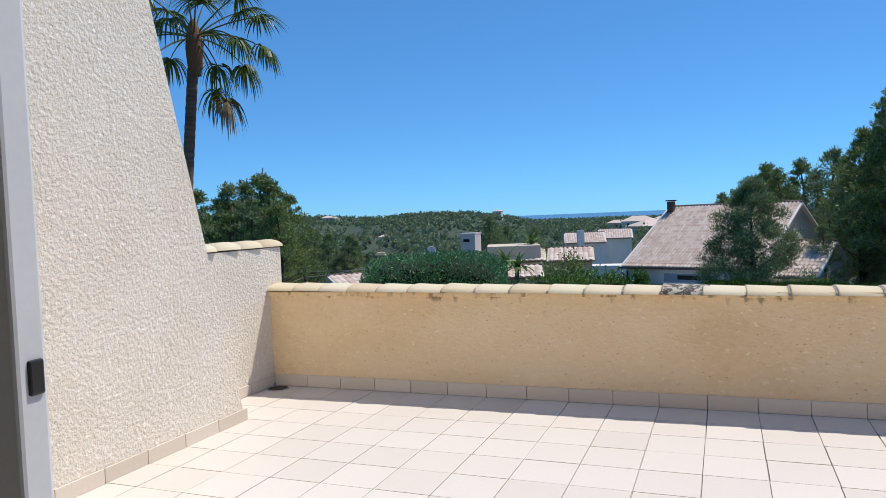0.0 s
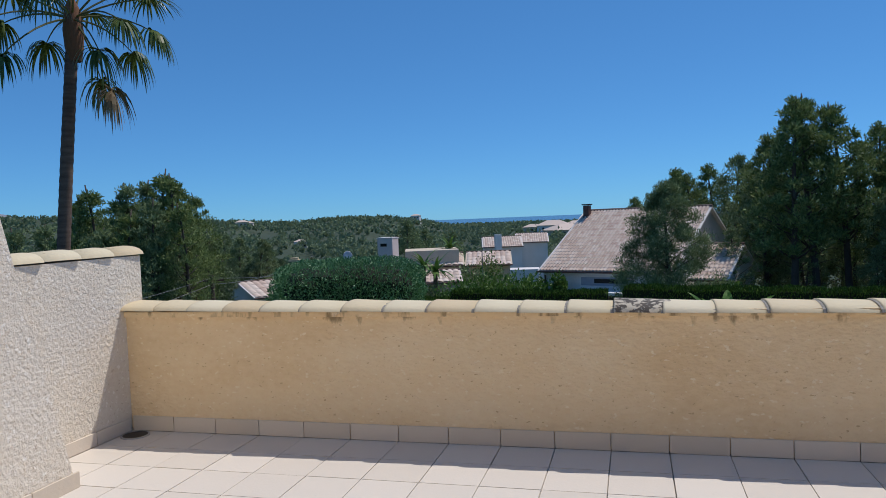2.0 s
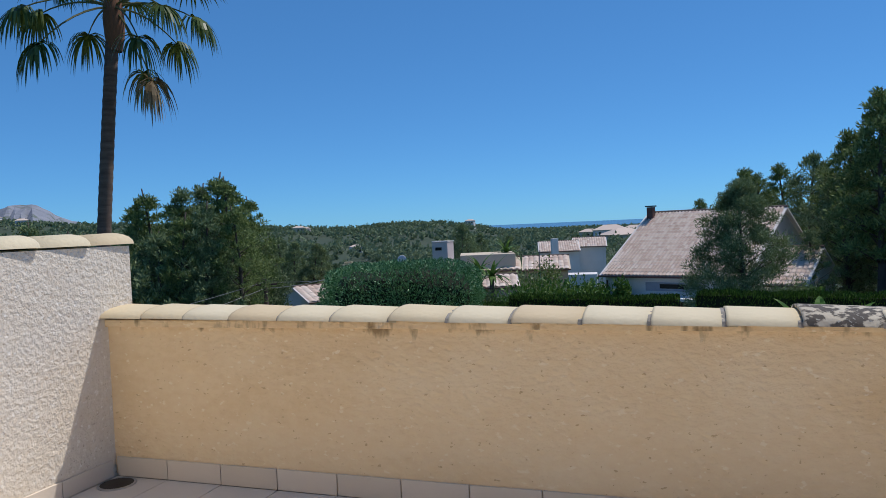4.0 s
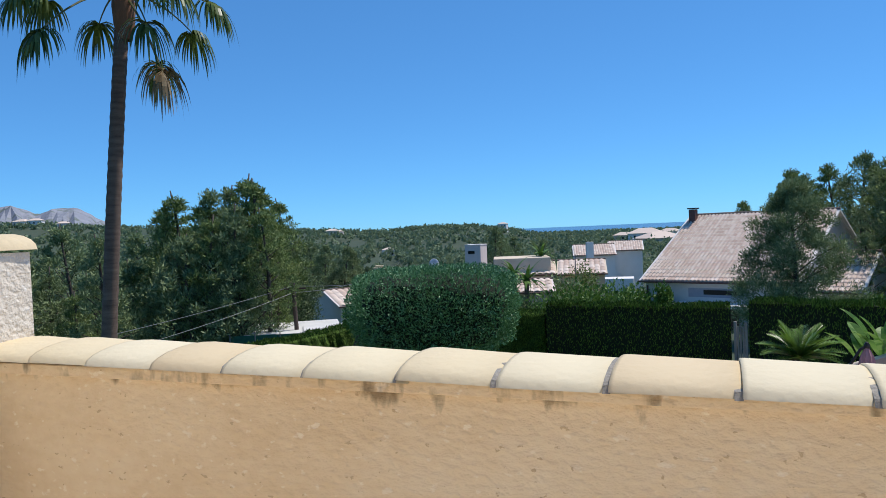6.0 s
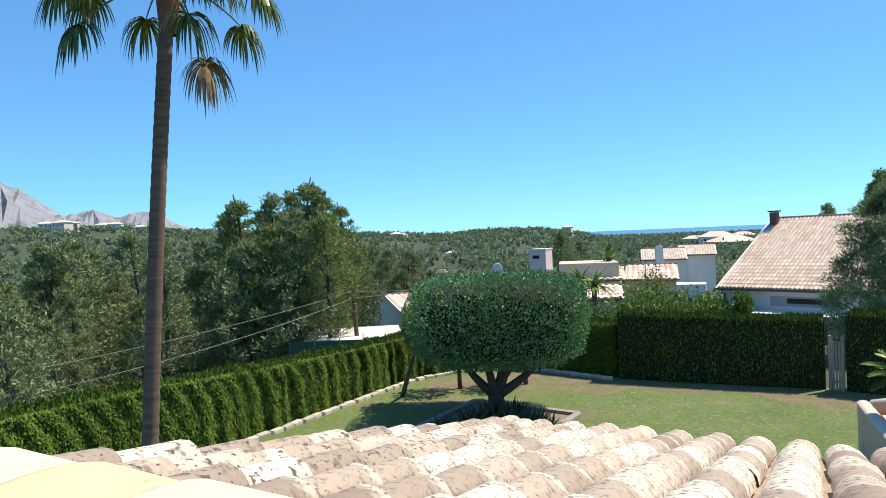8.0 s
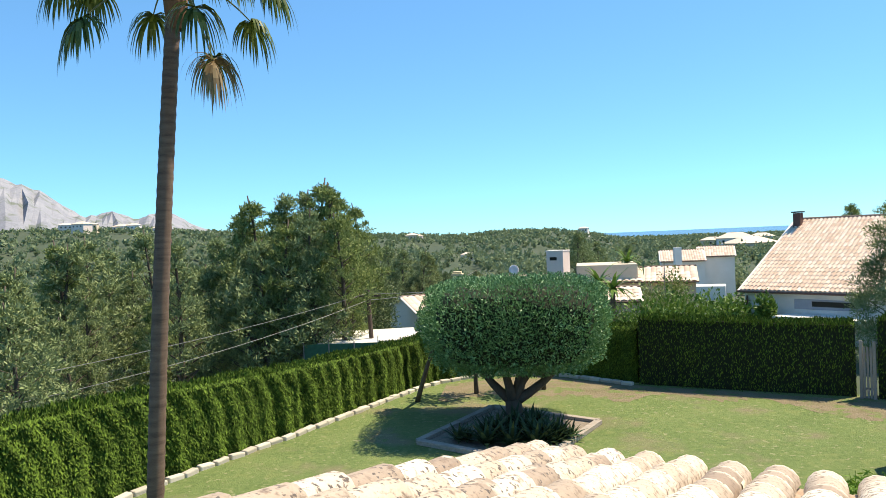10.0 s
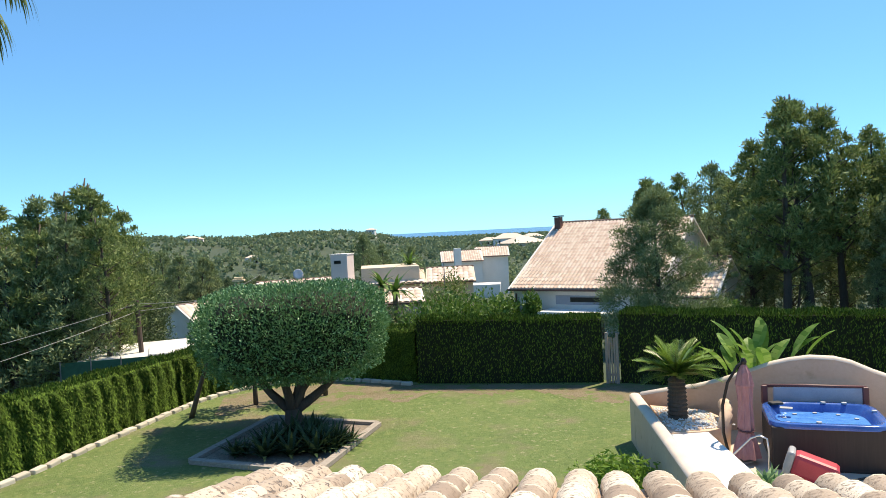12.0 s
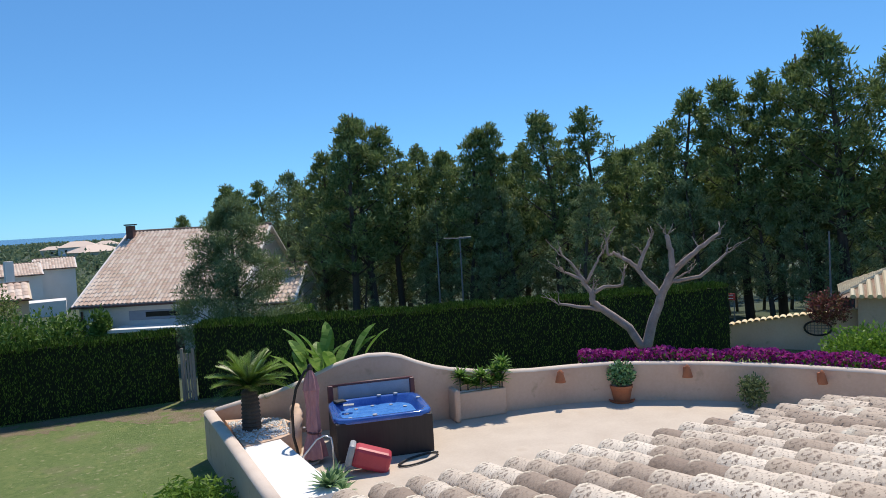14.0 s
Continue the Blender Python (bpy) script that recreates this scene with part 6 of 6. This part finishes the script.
def make_neighbour():
    h = gable_house("house", (11.83, 46.0), -43.7, 9.0, 14.0, -2.20, 1.50, -6.6, "white neighbouring house with a steep pinkish tiled roof")
    f = 6.6
    part("downpipe", Geo().tube([(0.4, 0.28, 4.1), (0.4, 0.28, 0.0)], 0.05, 6), GUTTER, h)
    ch = part("chimney", Geo().box((0.55, 6.3, 7.85), (0.42, 0.42, 1.3), bevel=0.02), GUTTER, h, "dark brown metal chimney")
    part("chimney_cap", Geo().box((0.55, 6.3, 8.56), (0.56, 0.56, 0.08)), DARK_METAL, ch)
    part("porch_roof", Geo().box((4.6, -0.5, 3.18), (4.2, 1.6, 0.16), bevel=0.01), WHITE, h, "flat white porch roof")
    for x in (3.1, 6.2):
        part("porch_post", Geo().tube([(x, -1.1, 0), (x, -1.1, 3.1)], 0.09, 8), GUTTER, h)
    w = part("window", Geo().box((4.6, 0.34, 3.75), (3.4, 0.06, 0.5), bevel=0.01), GREY_BLUE, h, "grey frame")
    part("pane", Geo().box((4.9, 0.30, 3.78), (2.2, 0.03, 0.26)), WINDOW_DARK, w)
    part("door", Geo().box((5.0, 0.33, 1.9), (1.2, 0.05, 2.1), bevel=0.01), GUTTER, h, "brown door")
    lat = part("lattice", Geo().box((7.35, -0.3, 2.2), (0.06, 0.06, 2.6)), GUTTER, h, "wooden lattice")
    for i in range(5):
        part("slat", Geo().box((7.35 + 0.18 * i, -0.3, 2.2), (0.05, 0.04, 2.6)), GUTTER, lat)
    for i in range(9):
        part("slat", Geo().box((7.7, -0.32, 1.0 + 0.29 * i), (0.8, 0.03, 0.05)), GUTTER, lat)
    # lower wing on the far side of the pine
    gable_house("house_wing", (19.4, 40.6), -43.7, 2.3, 7.0, -2.7, -0.85, -6.6, "low white wing of the neighbouring house with a tiled roof")


make_neighbour()


def plain_block(name, at, rz, size, foot, z, label, mat, category="house"):
    h = empty(name, (at[0], at[1], foot), rz, label, category)
    part("wall", Geo().box((0, 0, (z - foot) / 2), (size[0], size[1], z - foot), bevel=0.03), mat, h)
    return h


def make_far_houses():
    # flat white roof with green netting below the hedge
    x, y, _ = far(-13.3, 38)
    h = plain_block("shed", (x, y), 12, (4.4, 5.0), -7.5, -3.75, "low outbuilding with a pale flat roof", HOUSE_WALL, "shed")
    part("roof", Geo().box((0, 0, 3.84), (4.9, 5.5, 0.16), bevel=0.02), FLAT_ROOF, h, "pale flat roof")
    part("roof_edge", Geo().box((1.6, -1.2, 3.97), (2.2, 2.6, 0.08), bevel=0.01), FLAT_ROOF, h)
    x, y, _ = far(-15.4, 35)
    n = empty("netting", (x, y, -5.9), 4, "green shade netting fence with thin posts", "fence")
    part("net", Geo().box((0, 0, 1.35), (3.6, 0.02, 2.2)), GREEN_MESH, n)
    for i in range(4):
        part("post", Geo().tube([(-1.8 + 1.2 * i, -0.04, 0), (-1.8 + 1.2 * i, -0.04, 2.55)], 0.03, 6), LAMP_GREY, n)
    x, y, _ = far(-9.5, 54)
    gable_house("house", (x, y), 30, 5.0, 7.0, -4.2, -3.2, -8.5, "white house with a low tiled roof behind the trees", HOUSE_WALL, 0.5, 0.3, 0.8)
    x, y, _ = far(-4.2, 58)
    gable_house("house", (x, y), 14, 7.5, 8.0, -3.0, -2.2, -8.0, "white house with a low white gable and dish", HOUSE_WALL, 0.5, 0.3, 0.8)
    x, y, _ = far(-6.1, 54)
    c = empty("chimney_stack", (x, y, -6.5), 0, "small chimney with a tiled cap", "chimney")
    part("shaft", Geo().box((0, 0, 2.4), (0.6, 0.6, 4.8)), HOUSE_OCHRE, c)
    part("cap", Geo().box((0, 0, 5.05), (0.85, 0.85, 0.12)).box((0, 0, 5.22), (0.6, 0.6, 0.1)), CAP, c, "tiled cap")
    x, y, _ = far(-1.7, 56)
    d = empty("satellite_dish", (x, y, -2.6), 0, "round grey-white satellite dish on a mast", "satellite dish")
    g = Geo().lathe([(0.0, 0.0), (0.2, 0.03), (0.4, 0.12), (0.41, 0.13), (0.2, 0.05), (0.0, 0.02)], seg=18)
    m = pose(0, 0, 1.2, 80, 0, 20)
    g.v = [tuple(m @ Vector(q)) for q in g.v]
    part("reflector", g, DISH, d, "", True)
    part("mast", Geo().tube([(0, 0.1, -3.0), (0, 0.1, 1.2)], 0.03, 6), LAMP_GREY, d)
    # chimney tower
    x, y, _ = far(1.75, 50)
    t = empty("chimney_tower", (x, y, -6.5), -25, "square pinkish chimney tower with dark vents near its top", "chimney")
    part("shaft", Geo().box((0, 0, 3.3), (1.2, 1.2, 6.6), bevel=0.02), HOUSE_PINK, t)
    part("coping", Geo().box((0, 0, 6.62), (1.26, 1.26, 0.06)), HOUSE_WALL, t)
    part("vent", Geo().box((-0.1, -0.606, 6.1), (0.5, 0.02, 0.22)), WINDOW_DARK, t)
    # low tiled houses
    x, y, _ = far(3.6, 57)
    gable_house("house", (x, y), -6, 4.6, 7.0, -2.6, -1.75, -7.5, "low ochre house with a tiled roof", HOUSE_OCHRE, 0.45, 0.3, 0.7)
    x, y, _ = far(5.4, 60)
    plain_block("parapet_house", (x, y), -4, (4.6, 5.0), -8.0, -1.3, "ochre flat-roofed house with a plain parapet", HOUSE_OCHRE)
    x, y, _ = far(0.9, 48)
    gable_house("house", (x, y), -4, 6.0, 6.0, -3.2, -2.55, -7.5, "low house with a pale tiled roof below the tower", HOUSE_PINK, 0.42, 0.3, 0.7)
    x, y, _ = far(8.2, 66)
    gable_house("house", (x, y), -10, 4.6, 8.0, -3.3, -2.2, -8.5, "small house with an orange tiled roof", HOUSE_OCHRE, 0.45, 0.3, 0.7)
    # villa
    x, y, _ = far(9.6, 112)
    v = gable_house("villa", (x, y), -8, 6.6, 8.0, -3.6, -2.1, -10.5, "large white villa with low tiled roofs", HOUSE_WALL, 0.36, 0.4, 0.6)
    x, y, _ = far(12.3, 117)
    gable_house("villa", (x, y), -12, 5.6, 7.0, -3.2, -1.8, -10.5, "white villa wing with a low pinkish roof", HOUSE_WALL, 0.36, 0.4, 0.6)
    x, y, _ = far(12.4, 104)
    plain_block("terrace_block", (x, y), -15, (6.5, 4.0), -10.5, -6.6, "flat-roofed white villa terrace", HOUSE_WALL, "house")
    x, y, _ = far(10.9, 110)
    c = empty("chimney_stack", (x, y, -4.5), 0, "square white chimney on the villa", "chimney")
    part("shaft", Geo().box((0, 0, 1.3), (1.0, 1.0, 3.4)), HOUSE_WALL, c)
    # houses on far hills
    rng = random.Random(12)
    for az, d, el, w in [(-9.4, 560, 0.30, 9), (-8.9, 565, 0.22, 7), (4.2, 640, 0.28, 8), (-34.6, 620, 2.0, 10), (-33.6, 600, 2.05, 12), (-32.9, 640, 2.0, 8), (-31.0, 640, 1.8, 12), (-30.2, 620, 1.85, 10), (-28.5, 600, 1.6, 9), (15.2, 420, -0.9, 18), (17.0, 520, -0.85, 14), (13.6, 470, -1.0, 12), (16.2, 380, -1.3, 20), (-5.0, 330, -1.4, 6)]:
        x, y, _ = far(az, d)
        z = 1.3 + d * math.tan(radians(el))
        f = min(ground_at(x, y) - 1, z - 5)
        h = empty("far_house", (x, y, f), rng.uniform(-30, 30), "distant pale house with a tiled roof on the hillside", "house", "houses on the far hills")
        part("wall", Geo().box((0, 0, (z - f) / 2), (w, w * 0.7, z - f)), rng.choice((HOUSE_WALL, HOUSE_PINK, HOUSE_OCHRE)), h)
        part("roof", Geo().add([(-w * 0.55, -w * 0.4, z - f), (w * 0.55, -w * 0.4, z - f), (w * 0.55, w * 0.4, z - f), (-w * 0.55, w * 0.4, z - f), (-w * 0.2, 0, z - f + w * 0.16), (w * 0.2, 0, z - f + w * 0.16)], [(0, 1, 5, 4), (1, 2, 5), (2, 3, 4, 5), (3, 0, 4), (3, 2, 1, 0)]), HOUSE_ROOF, h)
        for i in range(3):
            part("window", Geo().box((-w * 0.3 + i * w * 0.3, -w * 0.352, z - f - 1.8), (1.1, 0.06, 1.2)), WINDOW_DARK, h)


make_far_houses()


# ---- poles, cables, lamps ----
def make_poles():
    x, y = -7.2, 40.6
    p = empty("utility_pole", (x, y, -8.05), 0, "dark wooden utility pole with cables", "utility pole")
    part("shaft", Geo().tube([(0, 0, 0), (-0.25, 0, 6.9)], [0.14, 0.10], 8), WOOD_POLE, p)
    part("crossarm", Geo().box((-0.15, 0, 6.6), (1.1, 0.09, 0.09), 10), WOOD_POLE, p)
    top = np.array([x - 0.25, y, -1.30])
    for k, (az, d, el, sag) in enumerate([(-40.0, 26, -8.2, 0.25), (-40.0, 26, -9.9, 0.35), (-2.0, 62, -3.0, 0.5), (-4.5, 60, -2.6, 0.5)]):
        ex, ey, _ = far(az, d)
        end = np.array([ex, ey, 1.3 + d * math.tan(radians(el))])
        st = top + np.array([0, 0, -0.35 * (k % 2)])
        c = empty("cable", tuple(st), 0, "thin black overhead cable on the pole", "cable", "overhead cables")
        part("wire", Geo().tube([(end - st) * u + np.array([0, 0, -sag * 4 * u * (1 - u)]) for u in np.linspace(0, 1, 14)], 0.013, 5), LAMP_GREY, c)
    for az, d, el, arm in [(43.0, 36, -1.9, -0.8), (41.2, 37, -2.1, 0.0), (69.4, 34, -2.6, 0.0), (9.7, 60, -2.6, 0.0)]:
        x, y, _ = far(az, d)
        f = ground_at(x, y)
        z = 1.5 + d * math.tan(radians(el)) - f
        l = empty("street_lamp" if arm else "metal_pole", (x, y, f), 90 - az - 90, "slim grey street lamp above the hedge" if arm else "slim grey metal pole above the hedge", "street lamp" if arm else "pole")
        part("shaft", Geo().tube([(0, 0, 0), (0, 0, z)], [0.05, 0.035], 8), LAMP_GREY, l)
        if arm:
            part("arm", Geo().tube([(0, 0, z), (arm, 0, z + 0.04)], 0.03, 6), LAMP_GREY, l)
            part("lamp_head", Geo().box((0.25, 0, z + 0.02), (0.6, 0.2, 0.09), bevel=0.02), LAMP_GREY, l, "grey lamp head")
    # garden palms and shrubs between the houses
    rng = np.random.default_rng(120)
    for az, d, el in [(6.9, 60, -1.9), (4.6, 46, -3.2), (5.6, 44, -3.7)]:
        x, y, _ = far(az, d)
        f = ground_at(x, y)
        h = 1.3 + d * math.tan(radians(el)) - f
        p = empty("garden_palm", (x, y, f), 0, "garden palm between the lower houses", "palm tree")
        part("trunk", Geo().tube([(0, 0, 0), (0.1, 0, h - 0.6)], [0.2, 0.14], 8), BARK_PALM, p)
        q = []
        for i in range(26):
            a, e = i * 2.399, radians(rng.uniform(-10, 75))
            w = np.array([math.cos(a) * math.cos(e), math.sin(a) * math.cos(e), math.sin(e)])
            q += blade((0.1, 0, h - 0.6), w, rng.uniform(1.4, 2.0), 0.34, 1.3, 5)
        leaf_part("fronds", [np.array(q)], BUSH, p)
    for k, (az, d, el, r, m) in enumerate([(7.6, 40, -5.2, 1.8, BUSH), (9.4, 43, -4.6, 2.0, BUSH), (11.2, 44, -4.6, 2.0, BUSH), (12.8, 45, -4.6, 1.9, BUSH), (14.2, 42, -5.0, 1.5, BUSH), (10.2, 62, -3.0, 1.6, PINE), (5.6, 42, -5.6, 1.5, OAK), (4.2, 45, -5.2, 1.6, BUSH), (2.4, 42, -5.6, 1.5, BUSH), (16.3, 41, -4.9, 0.6, BUSH), (8.6, 52, -3.9, 1.8, PINE_L)]):
        x, y, _ = far(az, d)
        z = 1.3 + d * math.tan(radians(el))
        f = min(ground_at(x, y), z - 2 * r * 0.9)
        b = leafy_ball("shrub", (x, y, f), r, 1500, 0.24, m, "leafy green shrub between the houses", "shrub", 130 + k, (z - f) / (2 * r))
        b["group"] = "shrubs between the houses"
    rng = np.random.default_rng(140)
    x, y, _ = far(5.9, 43)
    t = empty("bare_shrub_tree", (x, y, -6.0), 0, "thin pale leafless tree between the houses", "tree")
    g = Geo()
    g.tube([(0, 0, 0), (0.1, 0, 1.6)], [0.12, 0.09], 6)
    for i in range(16):
        a = rng.uniform(0, 6.28)
        limb(g, (0.1, 0, rng.uniform(1.0, 1.6)), (math.cos(a) * rng.uniform(0.5, 1.6), math.sin(a) * 1.2, rng.uniform(2.2, 3.6)), 0.05, 0.012, rng, 0.12, 5, 4)
    part("branchwork", g, BARK_GREY, t, "", True)


make_poles()
